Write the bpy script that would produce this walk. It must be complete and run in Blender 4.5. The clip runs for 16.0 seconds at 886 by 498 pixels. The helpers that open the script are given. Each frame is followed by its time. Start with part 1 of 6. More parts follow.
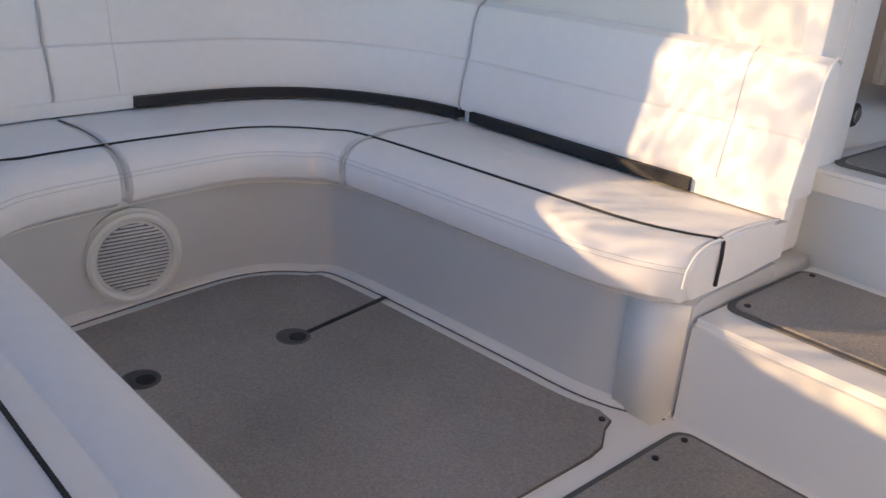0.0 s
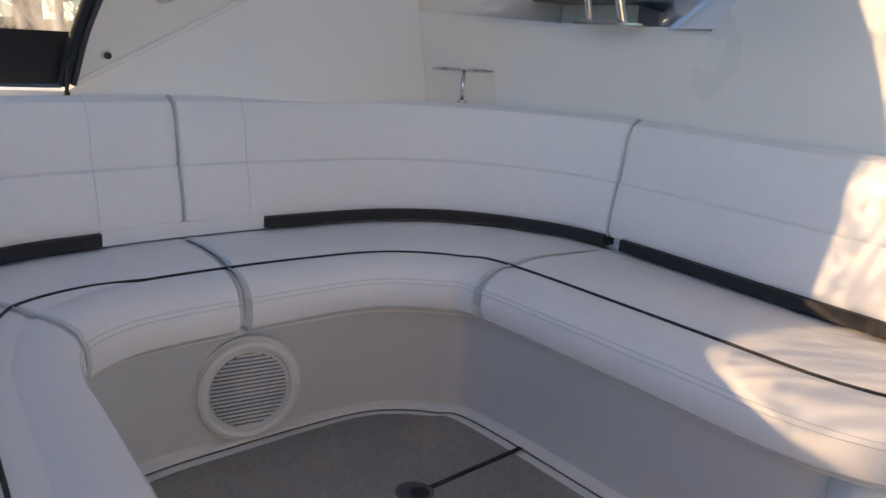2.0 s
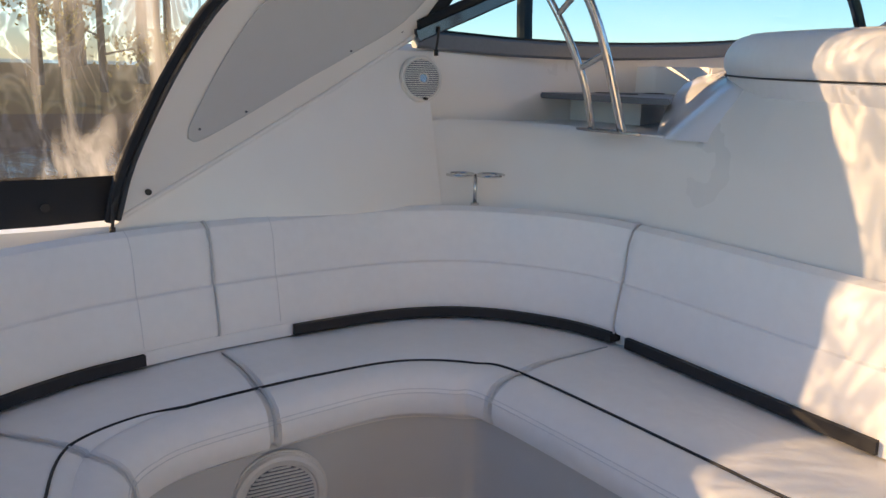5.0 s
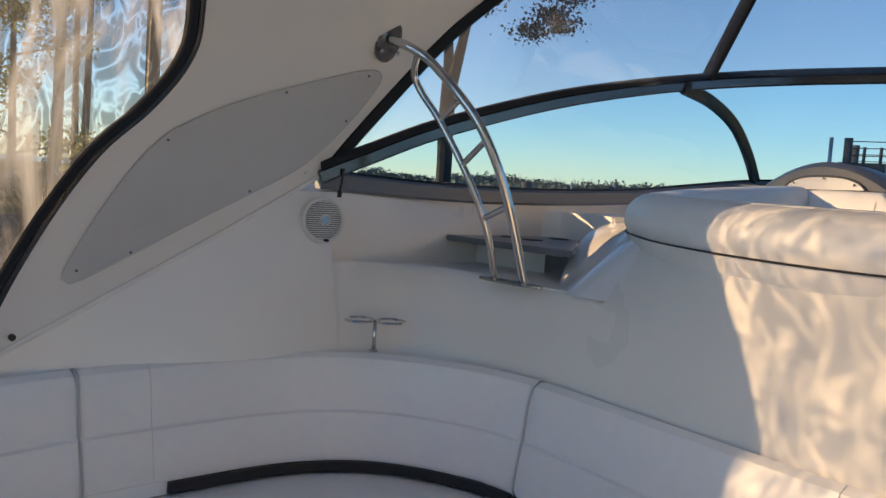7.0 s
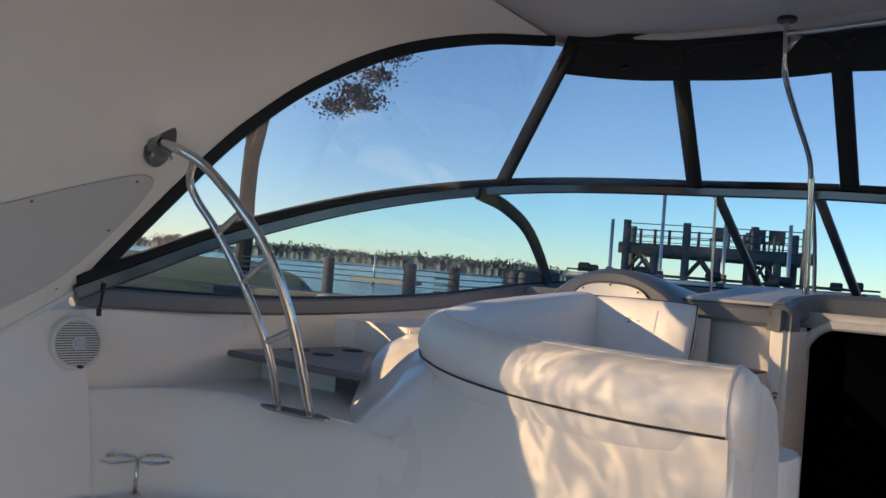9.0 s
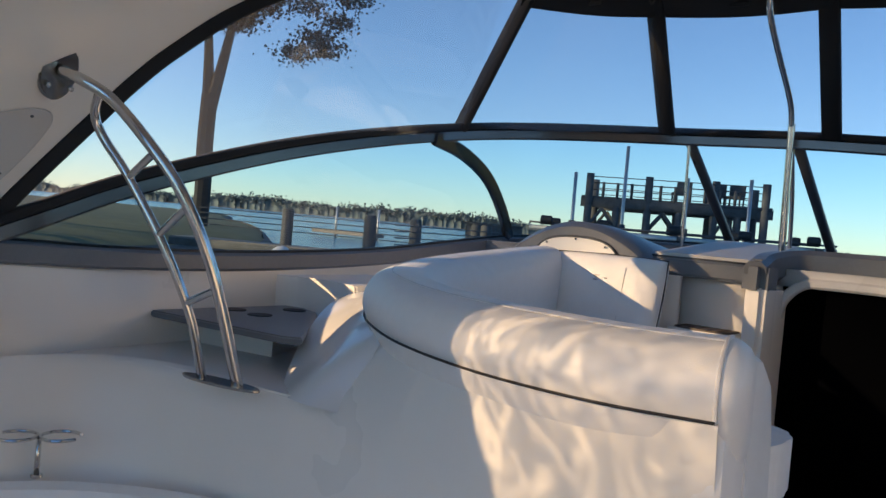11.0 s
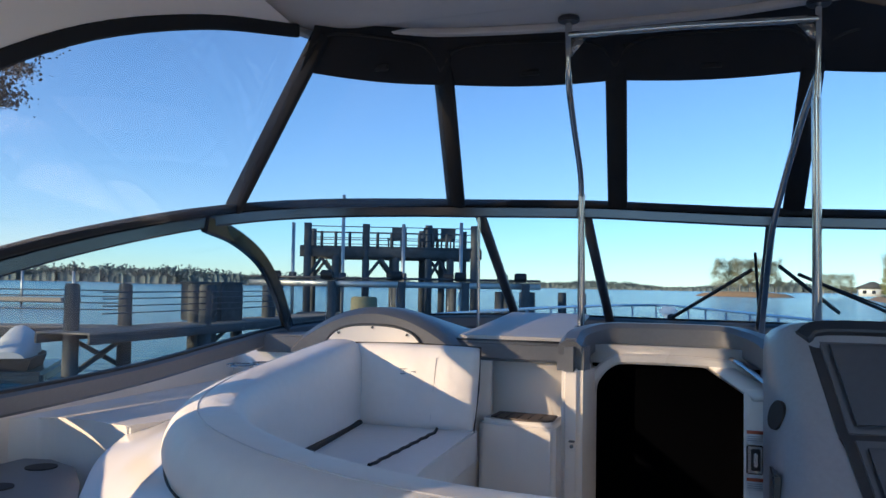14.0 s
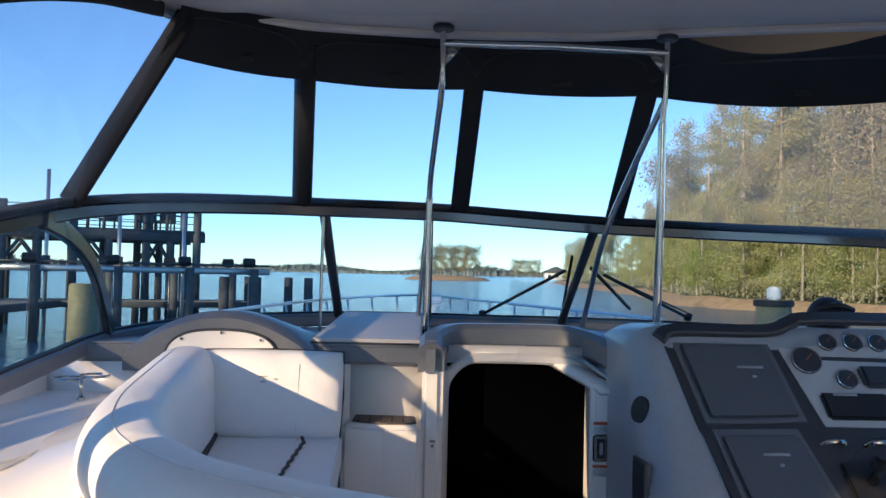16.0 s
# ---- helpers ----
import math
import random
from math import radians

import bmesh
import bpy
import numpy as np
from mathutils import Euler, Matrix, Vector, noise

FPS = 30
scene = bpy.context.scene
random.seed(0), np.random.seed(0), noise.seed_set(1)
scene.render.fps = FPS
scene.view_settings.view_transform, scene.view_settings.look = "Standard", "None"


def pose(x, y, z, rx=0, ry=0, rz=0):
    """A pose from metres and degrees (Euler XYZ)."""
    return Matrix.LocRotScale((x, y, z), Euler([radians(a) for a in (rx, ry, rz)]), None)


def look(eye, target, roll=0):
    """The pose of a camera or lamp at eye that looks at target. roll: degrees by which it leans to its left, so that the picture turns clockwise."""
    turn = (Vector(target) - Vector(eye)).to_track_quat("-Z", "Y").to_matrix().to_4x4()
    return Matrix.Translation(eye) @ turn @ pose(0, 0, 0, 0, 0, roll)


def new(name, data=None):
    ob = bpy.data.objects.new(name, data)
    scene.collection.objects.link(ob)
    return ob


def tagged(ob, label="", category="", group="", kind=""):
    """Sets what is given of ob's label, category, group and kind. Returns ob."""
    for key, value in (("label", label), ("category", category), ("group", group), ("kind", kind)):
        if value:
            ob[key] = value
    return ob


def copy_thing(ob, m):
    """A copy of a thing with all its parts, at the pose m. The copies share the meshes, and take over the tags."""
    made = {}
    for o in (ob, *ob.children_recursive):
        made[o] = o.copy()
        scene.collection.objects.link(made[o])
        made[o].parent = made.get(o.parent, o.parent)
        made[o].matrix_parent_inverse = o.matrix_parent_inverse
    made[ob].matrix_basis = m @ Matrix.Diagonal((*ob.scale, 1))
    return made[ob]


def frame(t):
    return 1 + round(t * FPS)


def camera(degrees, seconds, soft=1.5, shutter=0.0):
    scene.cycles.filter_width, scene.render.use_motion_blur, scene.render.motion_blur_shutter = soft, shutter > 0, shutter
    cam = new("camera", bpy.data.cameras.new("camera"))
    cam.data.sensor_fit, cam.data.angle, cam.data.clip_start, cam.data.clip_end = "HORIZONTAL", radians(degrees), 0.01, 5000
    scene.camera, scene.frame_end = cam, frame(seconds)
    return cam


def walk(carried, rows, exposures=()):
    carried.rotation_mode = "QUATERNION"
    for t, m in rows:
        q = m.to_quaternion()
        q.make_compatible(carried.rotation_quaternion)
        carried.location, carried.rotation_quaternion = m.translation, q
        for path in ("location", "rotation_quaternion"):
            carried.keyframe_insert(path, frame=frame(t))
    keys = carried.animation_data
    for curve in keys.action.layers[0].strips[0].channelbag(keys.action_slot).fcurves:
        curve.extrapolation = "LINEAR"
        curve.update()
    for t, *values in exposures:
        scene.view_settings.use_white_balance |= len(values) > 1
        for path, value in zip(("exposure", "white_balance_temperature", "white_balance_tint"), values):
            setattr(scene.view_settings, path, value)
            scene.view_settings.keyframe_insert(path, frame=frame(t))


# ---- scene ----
cam = camera(56.4, 16.0)
PATH = [
    (0, (0.482, 0.316, 1.202), (-0.868, 1.598, 0.471), 4.6),
    (0.5, (0.429, 0.388, 1.116), (-1.025, 1.598, 0.469), 3.5),
    (1, (0.351, 0.429, 1.08), (-1.232, 1.503, 0.498), 2.1),
    (1.5, (0.275, 0.457, 1.104), (-1.356, 1.486, 0.574), 2.8),
    (2, (0.23, 0.477, 1.159), (-1.388, 1.55, 0.677), 3.6),
    (2.5, (0.204, 0.483, 1.206), (-1.401, 1.583, 0.741), 4.6),
    (3, (0.192, 0.484, 1.245), (-1.42, 1.578, 0.791), 4.3),
    (3.5, (0.201, 0.48, 1.319), (-1.443, 1.511, 0.834), 3.4),
    (6, (0.471, 0.464, 1.534), (-1.201, 1.506, 1.188), 0.6),
    (6.5, (0.389, 0.527, 1.551), (-1.268, 1.623, 1.321), 1.6),
    (7, (0.312, 0.594, 1.628), (-1.299, 1.768, 1.47), 3.9),
    (7.5, (0.252, 0.675, 1.621), (-1.274, 1.966, 1.548), 3.0),
    (8, (0.206, 0.729, 1.67), (-1.231, 2.12, 1.659), 1.6),
    (8.5, (0.178, 0.763, 1.751), (-1.195, 2.218, 1.787), 2.8),
    (9, (0.166, 0.784, 1.812), (-1.141, 2.297, 1.857), 4.6),
    (11.5, (-0.094, 1.168, 1.814), (-1.308, 2.756, 1.739), 4.3),
    (12, (-0.186, 1.262, 1.835), (-1.36, 2.882, 1.801), 1.1),
    (12.5, (-0.327, 1.353, 1.908), (-1.338, 3.078, 1.925), 1.6),
    (13, (-0.427, 1.352, 1.962), (-1.293, 3.154, 2.02), 1.4),
    (13.5, (-0.511, 1.315, 2.007), (-1.27, 3.164, 2.084), 0.6),
    (14, (-0.6, 1.329, 1.997), (-1.231, 3.225, 2.082), 1.0),
    (14.5, (-0.774, 1.384, 2.03), (-1.221, 3.332, 2.091), 1.0),
    (15, (-0.938, 1.399, 2.045), (-1.262, 3.371, 2.12), 0.9),
    (15.5, (-1.117, 1.361, 2.074), (-1.278, 3.352, 2.158), 0.3),
    (16, (-1.244, 1.252, 2.071), (-1.196, 3.251, 2.129), 1.3),
]
walk(cam, [(t, look(eye, target, roll)) for t, eye, target, roll in PATH],
     exposures=[(0.0, 1.50, 6300, 10), (1.0, 1.20, 6300, 10), (2.5, 1.27, 6300, 10), (3.5, 1.24, 6350, 10), (6.0, 1.05, 6400, 10), (7.0, 0.70, 6350, 10), (9.0, 0.70, 6150, 10), (11.5, 0.72, 5950, 10), (13.0, 0.78, 5500, 10), (14.5, 0.91, 5400, 10), (16.0, 1.04, 5400, 10)])

# ---- world and sun ----
SUN_EL, SUN_AZ = radians(15), radians(221.5)      # azimuth: clockwise from +y
world = bpy.data.worlds.new("sky")
scene.world = world
world.use_nodes = True
wn = world.node_tree.nodes
sky = wn.new("ShaderNodeTexSky")
sky.sky_type = 'NISHITA'
sky.sun_disc = False
sky.sun_elevation, sky.sun_rotation = SUN_EL, SUN_AZ
sky.air_density, sky.dust_density, sky.ozone_density = 1.0, 0.0, 3.2
sky.altitude = 800
wn["Background"].inputs[1].default_value = 0.13
world.node_tree.links.new(sky.outputs[0], wn["Background"].inputs[0])
sun = new("sun", bpy.data.lights.new("sun", 'SUN'))
sun.data.energy, sun.data.angle, sun.data.color = 4.6, radians(0.55), (1.0, 0.65, 0.33)
toward = Vector((math.sin(SUN_AZ) * math.cos(SUN_EL), math.cos(SUN_AZ) * math.cos(SUN_EL), math.sin(SUN_EL)))
sun.matrix_world = look(toward * 50, (0, 0, 0))

# ---- materials ----
def material(name, color, rough=0.5, metal=0.0, vary=0.06, grain=40.0, bump=0.0, bump_scale=300.0, coat=0.0, stain=0.0, spec=0.5, soft=0.0):
    m = bpy.data.materials.new(name)
    m.use_nodes = True
    nt = m.node_tree
    b = nt.nodes["Principled BSDF"]
    b.inputs["Roughness"].default_value, b.inputs["Metallic"].default_value = rough, metal
    b.inputs["Coat Roughness"].default_value = 0.16
    b.inputs["Coat Weight"].default_value, b.inputs["Specular IOR Level"].default_value = coat, spec
    tc = nt.nodes.new("ShaderNodeTexCoord")
    n1 = nt.nodes.new("ShaderNodeTexNoise")
    n1.inputs["Scale"].default_value, n1.inputs["Detail"].default_value = grain, 6
    n2 = nt.nodes.new("ShaderNodeTexNoise")
    n2.inputs["Scale"].default_value, n2.inputs["Detail"].default_value = 1.7, 4
    nt.links.new(tc.outputs["Object"], n1.inputs["Vector"])
    nt.links.new(tc.outputs["Object"], n2.inputs["Vector"])
    mix = nt.nodes.new("ShaderNodeMath")
    mix.operation = 'ADD'
    nt.links.new(n1.outputs["Fac"], mix.inputs[0])
    nt.links.new(n2.outputs["Fac"], mix.inputs[1])
    ramp = nt.nodes.new("ShaderNodeMapRange")
    ramp.inputs[1].default_value, ramp.inputs[2].default_value = 0.6, 1.4
    ramp.inputs[3].default_value, ramp.inputs[4].default_value = 1 - vary - stain, 1 + vary
    nt.links.new(mix.outputs[0], ramp.inputs[0])
    mul = nt.nodes.new("ShaderNodeVectorMath")
    mul.operation = 'SCALE'
    mul.inputs[0].default_value = color
    nt.links.new(ramp.outputs[0], mul.inputs["Scale"])
    nt.links.new(mul.outputs[0], b.inputs["Base Color"])
    rr = nt.nodes.new("ShaderNodeMapRange")
    rr.inputs[1].default_value, rr.inputs[2].default_value = 0.3, 0.7
    rr.inputs[3].default_value, rr.inputs[4].default_value = max(0.02, rough * 0.85), min(1, rough * 1.15)
    nt.links.new(n2.outputs["Fac"], rr.inputs[0])
    nt.links.new(rr.outputs[0], b.inputs["Roughness"])
    if bump:
        n3 = nt.nodes.new("ShaderNodeTexNoise")
        n3.inputs["Scale"].default_value, n3.inputs["Detail"].default_value = bump_scale, 3
        nt.links.new(tc.outputs["Object"], n3.inputs["Vector"])
        bp = nt.nodes.new("ShaderNodeBump")
        bp.inputs["Strength"].default_value, bp.inputs["Distance"].default_value = bump, 0.004
        nt.links.new(n3.outputs["Fac"], bp.inputs["Height"])
        if soft:
            n4 = nt.nodes.new("ShaderNodeTexNoise")
            n4.inputs["Scale"].default_value, n4.inputs["Detail"].default_value, n4.inputs["Distortion"].default_value = 7.0, 2, 0.6
            nt.links.new(tc.outputs["Object"], n4.inputs["Vector"])
            b2 = nt.nodes.new("ShaderNodeBump")
            b2.inputs["Strength"].default_value, b2.inputs["Distance"].default_value = 0.5, soft
            nt.links.new(n4.outputs["Fac"], b2.inputs["Height"])
            nt.links.new(b2.outputs[0], bp.inputs["Normal"])
        nt.links.new(bp.outputs[0], b.inputs["Normal"])
    return m

GEL = material("white_gelcoat", (0.83, 0.805, 0.76), 0.32, vary=0.02, grain=6, coat=0.15)
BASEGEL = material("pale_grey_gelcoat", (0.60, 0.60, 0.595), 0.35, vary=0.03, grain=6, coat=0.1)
WFRAME = material("polished_grey_frame", (0.105, 0.113, 0.13), 0.2, metal=0.8, vary=0.10, grain=9)
GELG = material("glossy_gelcoat", (0.80, 0.79, 0.77), 0.12, vary=0.02, grain=6, coat=0.4)
VINYL = material("white_vinyl", (0.86, 0.85, 0.84), 0.42, vary=0.03, grain=25, bump=0.18, bump_scale=420, soft=0.012)
PIPING = material("dark_piping", (0.012, 0.012, 0.015), 0.6)
STITCH = material("seam_thread", (0.70, 0.70, 0.71), 0.7)
CARPET = material("grey_deck_mat", (0.33, 0.31, 0.29), 0.95, vary=0.28, grain=150, bump=0.9, bump_scale=170, stain=0.1, spec=0.2)
BORDER = material("mat_binding", (0.12, 0.115, 0.11), 0.8, vary=0.1, grain=80)
DASH = material("grey_dash_moulding", (0.145, 0.156, 0.178), 0.34, vary=0.08, grain=60, bump=0.15, bump_scale=500)
POD = material("pale_grey_helm_moulding", (0.34, 0.36, 0.40), 0.34, vary=0.08, grain=60, bump=0.15, bump_scale=500)
DASHD = material("charcoal_plastic", (0.045, 0.050, 0.060), 0.3, vary=0.1, grain=50)
FRAME = material("grey_anodised_frame", (0.055, 0.06, 0.068), 0.22, metal=0.3, vary=0.06)
CANVAS = material("black_canvas", (0.012, 0.014, 0.018), 0.85, vary=0.2, grain=200, bump=0.3, bump_scale=700)
STEEL = material("polished_stainless", (0.62, 0.61, 0.59), 0.14, metal=1.0, vary=0.04)
PLATE = material("stainless_plate", (0.35, 0.34, 0.33), 0.25, metal=1.0, vary=0.12)
GAUGEP = material("brushed_grey_panel", (0.50, 0.51, 0.53), 0.35, vary=0.05, grain=80)
RUBBER = material("black_rubber", (0.015, 0.015, 0.016), 0.6)
TEAK = material("dark_teak_inlay", (0.10, 0.08, 0.07), 0.6, vary=0.25, grain=90)
GREYPANEL = material("grey_liner_panel", (0.56, 0.56, 0.555), 0.6, vary=0.02, grain=12, bump=0.06, bump_scale=600)
SPKW = material("speaker_white", (0.74, 0.72, 0.68), 0.4, vary=0.02)
LINER = material("headliner", (0.62, 0.61, 0.60), 0.65, vary=0.03, grain=14)
VOID = material("cabin_shade_black", (0.0012, 0.0014, 0.002), 1.0, spec=0.0)
SCREEN = material("instrument_cover", (0.105, 0.115, 0.135), 0.34, vary=0.08, bump=0.1, bump_scale=600)
LABELW = material("label_white", (0.75, 0.75, 0.73), 0.5)
LABELR = material("label_red", (0.55, 0.13, 0.06), 0.5)
PRINT = material("grey_print", (0.35, 0.36, 0.38), 0.5)

def glass_material(name, tint, reflect=1.0, rough=0.0, haze=0.0):
    m = bpy.data.materials.new(name)
    m.use_nodes = True
    nt = m.node_tree
    nt.nodes.clear()
    out = nt.nodes.new("ShaderNodeOutputMaterial")
    tr = nt.nodes.new("ShaderNodeBsdfTransparent")
    tr.inputs[0].default_value = (*tint, 1)
    gl = nt.nodes.new("ShaderNodeBsdfGlossy")
    gl.inputs["Roughness"].default_value = rough
    fr = nt.nodes.new("ShaderNodeFresnel")
    fr.inputs[0].default_value = 1.45
    k = nt.nodes.new("ShaderNodeMath")
    k.operation = 'MULTIPLY'
    k.inputs[1].default_value = reflect
    nt.links.new(fr.outputs[0], k.inputs[0])
    mx = nt.nodes.new("ShaderNodeMixShader")
    nt.links.new(k.outputs[0], mx.inputs[0])
    nt.links.new(tr.outputs[0], mx.inputs[1])
    nt.links.new(gl.outputs[0], mx.inputs[2])
    if haze:
        tl = nt.nodes.new("ShaderNodeBsdfTranslucent")
        tl.inputs[0].default_value = (0.9, 0.9, 0.9, 1)
        hz = nt.nodes.new("ShaderNodeMixShader")
        hz.inputs[0].default_value = haze
        nt.links.new(mx.outputs[0], hz.inputs[1])
        nt.links.new(tl.outputs[0], hz.inputs[2])
        mx = hz
    nt.links.new(mx.outputs[0], out.inputs[0])
    return m

GLASS = glass_material("tinted_windscreen_glass", (0.60, 0.735, 0.79), 0.035)
SIDECLEAR = glass_material("clear_vinyl_side_window", (0.75, 0.765, 0.80), 0.10, 0.05, 0.05)
CLEAR = glass_material("clear_vinyl_window", (0.75, 0.765, 0.80), 0.10, 0.05, 0.13)

def streaky_vinyl():
    """Creased clear vinyl: a rippled tint paints the bunched light coming through, milky streaks catch the sun."""
    m = bpy.data.materials.new("creased_clear_vinyl")
    m.use_nodes = True
    nt = m.node_tree
    nt.nodes.clear()
    def node(kind, **values):
        n = nt.nodes.new(kind)
        for k, v in values.items():
            n.inputs[k.replace("_", " ")].default_value = v
        return n
    out, tc = node("ShaderNodeOutputMaterial"), node("ShaderNodeTexCoord")
    mp = node("ShaderNodeMapping", Scale=(6, 6, 0.55), Rotation=(0.12, 0, 0))
    n1 = node("ShaderNodeTexNoise", Scale=1.6, Detail=7, Distortion=0.9)
    r = nt.nodes.new("ShaderNodeMapRange")
    for k, v in enumerate((0.42, 0.70, 0.06, 0.66)):
        r.inputs[k + 1].default_value = v
    mp2 = node("ShaderNodeMapping", Scale=(7.0, 5.2, 2.8), Rotation=(radians(28), 0, 0))
    n2 = node("ShaderNodeTexNoise", Scale=1.5, Detail=2, Distortion=2.2)
    sub, ab, mr = nt.nodes.new("ShaderNodeMath"), nt.nodes.new("ShaderNodeMath"), nt.nodes.new("ShaderNodeMapRange")
    sub.operation, ab.operation = 'SUBTRACT', 'ABSOLUTE'
    sub.inputs[1].default_value = 0.5
    for k, v in enumerate((0.0, 0.075, 0.80, 0.28)):
        mr.inputs[k + 1].default_value = v
    tr, tl, gl = node("ShaderNodeBsdfTransparent"), node("ShaderNodeBsdfTranslucent"), node("ShaderNodeBsdfGlossy", Roughness=0.25)
    tl.inputs[0].default_value = (0.58, 0.58, 0.57, 1)
    mx, my = nt.nodes.new("ShaderNodeMixShader"), nt.nodes.new("ShaderNodeMixShader")
    my.inputs[0].default_value = 0.05
    for a, b in ((tc.outputs["Object"], mp.inputs[0]), (mp.outputs[0], n1.inputs[0]), (n1.outputs["Fac"], r.inputs[0]), (r.outputs[0], mx.inputs[0]),
                 (tc.outputs["Object"], mp2.inputs[0]), (mp2.outputs[0], n2.inputs[0]), (n2.outputs["Fac"], sub.inputs[0]), (sub.outputs[0], ab.inputs[0]), (ab.outputs[0], mr.inputs[0]), (mr.outputs[0], tr.inputs[0]),
                 (tr.outputs[0], mx.inputs[1]), (tl.outputs[0], mx.inputs[2]), (mx.outputs[0], my.inputs[1]), (gl.outputs[0], my.inputs[2]), (my.outputs[0], out.inputs[0])):
        nt.links.new(a, b)
    return m
CREASED = streaky_vinyl()

# ---- building helpers ----
C = -0.56                                         # the boat's centreline

def mirror(pts):
    return [(2 * C - p[0], *p[1:]) for p in pts]

def both(pts):
    """A port line carried on over the centreline to starboard."""
    return list(pts) + mirror(pts)[::-1]

def thing(name, label="", category="", kind="", group="", at=(0, 0, 0)):
    ob = new(name)
    ob.empty_display_size = 0.1
    ob.location = at
    return tagged(ob, label, category, group, kind)

def link(name, me, mat, parent=None, label="", smooth=True):
    me.materials.append(mat)
    for p in me.polygons:
        p.use_smooth = smooth
    ob = new(name, me)
    if parent is not None:
        ob.parent = parent
        ob.matrix_parent_inverse = Matrix.Translation(parent.location).inverted() if parent.parent is None else Matrix.Identity(4)
    if label:
        ob["label"] = label
    return ob

def part(name, bm, mat, parent=None, label="", smooth=True, sharp=35):
    bmesh.ops.recalc_face_normals(bm, faces=bm.faces)
    for e in bm.edges:
        if len(e.link_faces) == 2 and e.calc_face_angle(0) > radians(sharp):
            e.smooth = False
    me = bpy.data.meshes.new(name)
    bm.to_mesh(me)
    bm.free()
    return link(name, me, mat, parent, label, smooth)

def catmull(pts, n=6):
    """A smooth line through the points, n steps a span."""
    P = [Vector(p) for p in pts]
    P = [P[0] * 2 - P[1]] + P + [P[-1] * 2 - P[-2]]
    out = []
    for i in range(1, len(P) - 2):
        for k in range(n):
            t = k / n
            a, b, c, d = P[i - 1], P[i], P[i + 1], P[i + 2]
            out.append(0.5 * (2 * b + (c - a) * t + (2 * a - 5 * b + 4 * c - d) * t * t + (3 * b - a - 3 * c + d) * t ** 3))
    out.append(P[-2])
    return out

def loft(sections, closed=True, caps=True):
    """Skin between sections of the same number of points."""
    bm = bmesh.new()
    rows = [[bm.verts.new(p) for p in s] for s in sections]
    n = len(rows[0])
    for a, b in zip(rows, rows[1:]):
        for i in range(n if closed else n - 1):
            j = (i + 1) % n
            bm.faces.new((a[i], a[j], b[j], b[i]))
    if caps and closed:
        bm.faces.new(rows[0][::-1])
        bm.faces.new(rows[-1])
    return bm

def tube(pts, r, segs=10, smooth_steps=0, flat=1.0):
    """A round bar along a line; flat squeezes it."""
    P = catmull(pts, smooth_steps) if smooth_steps else [Vector(p) for p in pts]
    secs, up = [], None
    for i, p in enumerate(P):
        t = (P[min(i + 1, len(P) - 1)] - P[max(i - 1, 0)]).normalized()
        if up is None:
            up = Vector((0, 0, 1)) if abs(t.z) < 0.9 else Vector((0, 1, 0))
        s = t.cross(up).normalized()
        up = s.cross(t).normalized()
        secs.append([p + r * (math.cos(a) * s + flat * math.sin(a) * up) for a in (2 * math.pi * k / segs for k in range(segs))])
    return loft(secs)

def bar(pts, w, h, smooth_steps=0, up=(0, 0, 1)):
    """A bar of rectangular section, w across and h along up, with eased corners."""
    P = catmull(pts, smooth_steps) if smooth_steps else [Vector(p) for p in pts]
    secs = []
    for i, p in enumerate(P):
        t = (P[min(i + 1, len(P) - 1)] - P[max(i - 1, 0)]).normalized()
        s = t.cross(Vector(up)).normalized()
        u = s.cross(t).normalized()
        c = min(w, h) * 0.22
        q = [(-w / 2 + c, -h / 2), (w / 2 - c, -h / 2), (w / 2, -h / 2 + c), (w / 2, h / 2 - c), (w / 2 - c, h / 2), (-w / 2 + c, h / 2), (-w / 2, h / 2 - c), (-w / 2, -h / 2 + c)]
        secs.append([p + a * s + b * u for a, b in q])
    return loft(secs)

def prism(poly, z0, z1, bevel=0.0, segs=2):
    """An upright block on a plan outline."""
    bm = bmesh.new()
    lo = [bm.verts.new((p[0], p[1], z0)) for p in poly]
    hi = [bm.verts.new((p[0], p[1], z1)) for p in poly]
    n = len(poly)
    for i in range(n):
        bm.faces.new((lo[i], lo[(i + 1) % n], hi[(i + 1) % n], hi[i]))
    bm.faces.new(lo[::-1])
    bm.faces.new(hi)
    if bevel:
        bmesh.ops.bevel(bm, geom=list(bm.edges), offset=bevel, segments=segs, affect='EDGES', clamp_overlap=True)
    return bm

def block(x0, x1, y0, y1, z0, z1, bevel=0.01, segs=2):
    return prism([(x0, y0), (x1, y0), (x1, y1), (x0, y1)], z0, z1, bevel, segs)

def disc(center, normal, r, depth, segs=32, bevel=0.0, oval=1.0):
    bm = bmesh.new()
    bmesh.ops.create_cone(bm, cap_ends=True, segments=segs, radius1=r, radius2=r, depth=depth)
    if bevel:
        bmesh.ops.bevel(bm, geom=[e for e in bm.edges if len(e.link_faces) == 2 and e.calc_face_angle(0) > 1], offset=bevel, segments=2, affect='EDGES')
    m = Matrix.Translation(center) @ Vector(normal).to_track_quat('Z', 'Y').to_matrix().to_4x4() @ Matrix.Diagonal((1, oval, 1, 1))
    bmesh.ops.transform(bm, matrix=m, verts=bm.verts)
    return bm

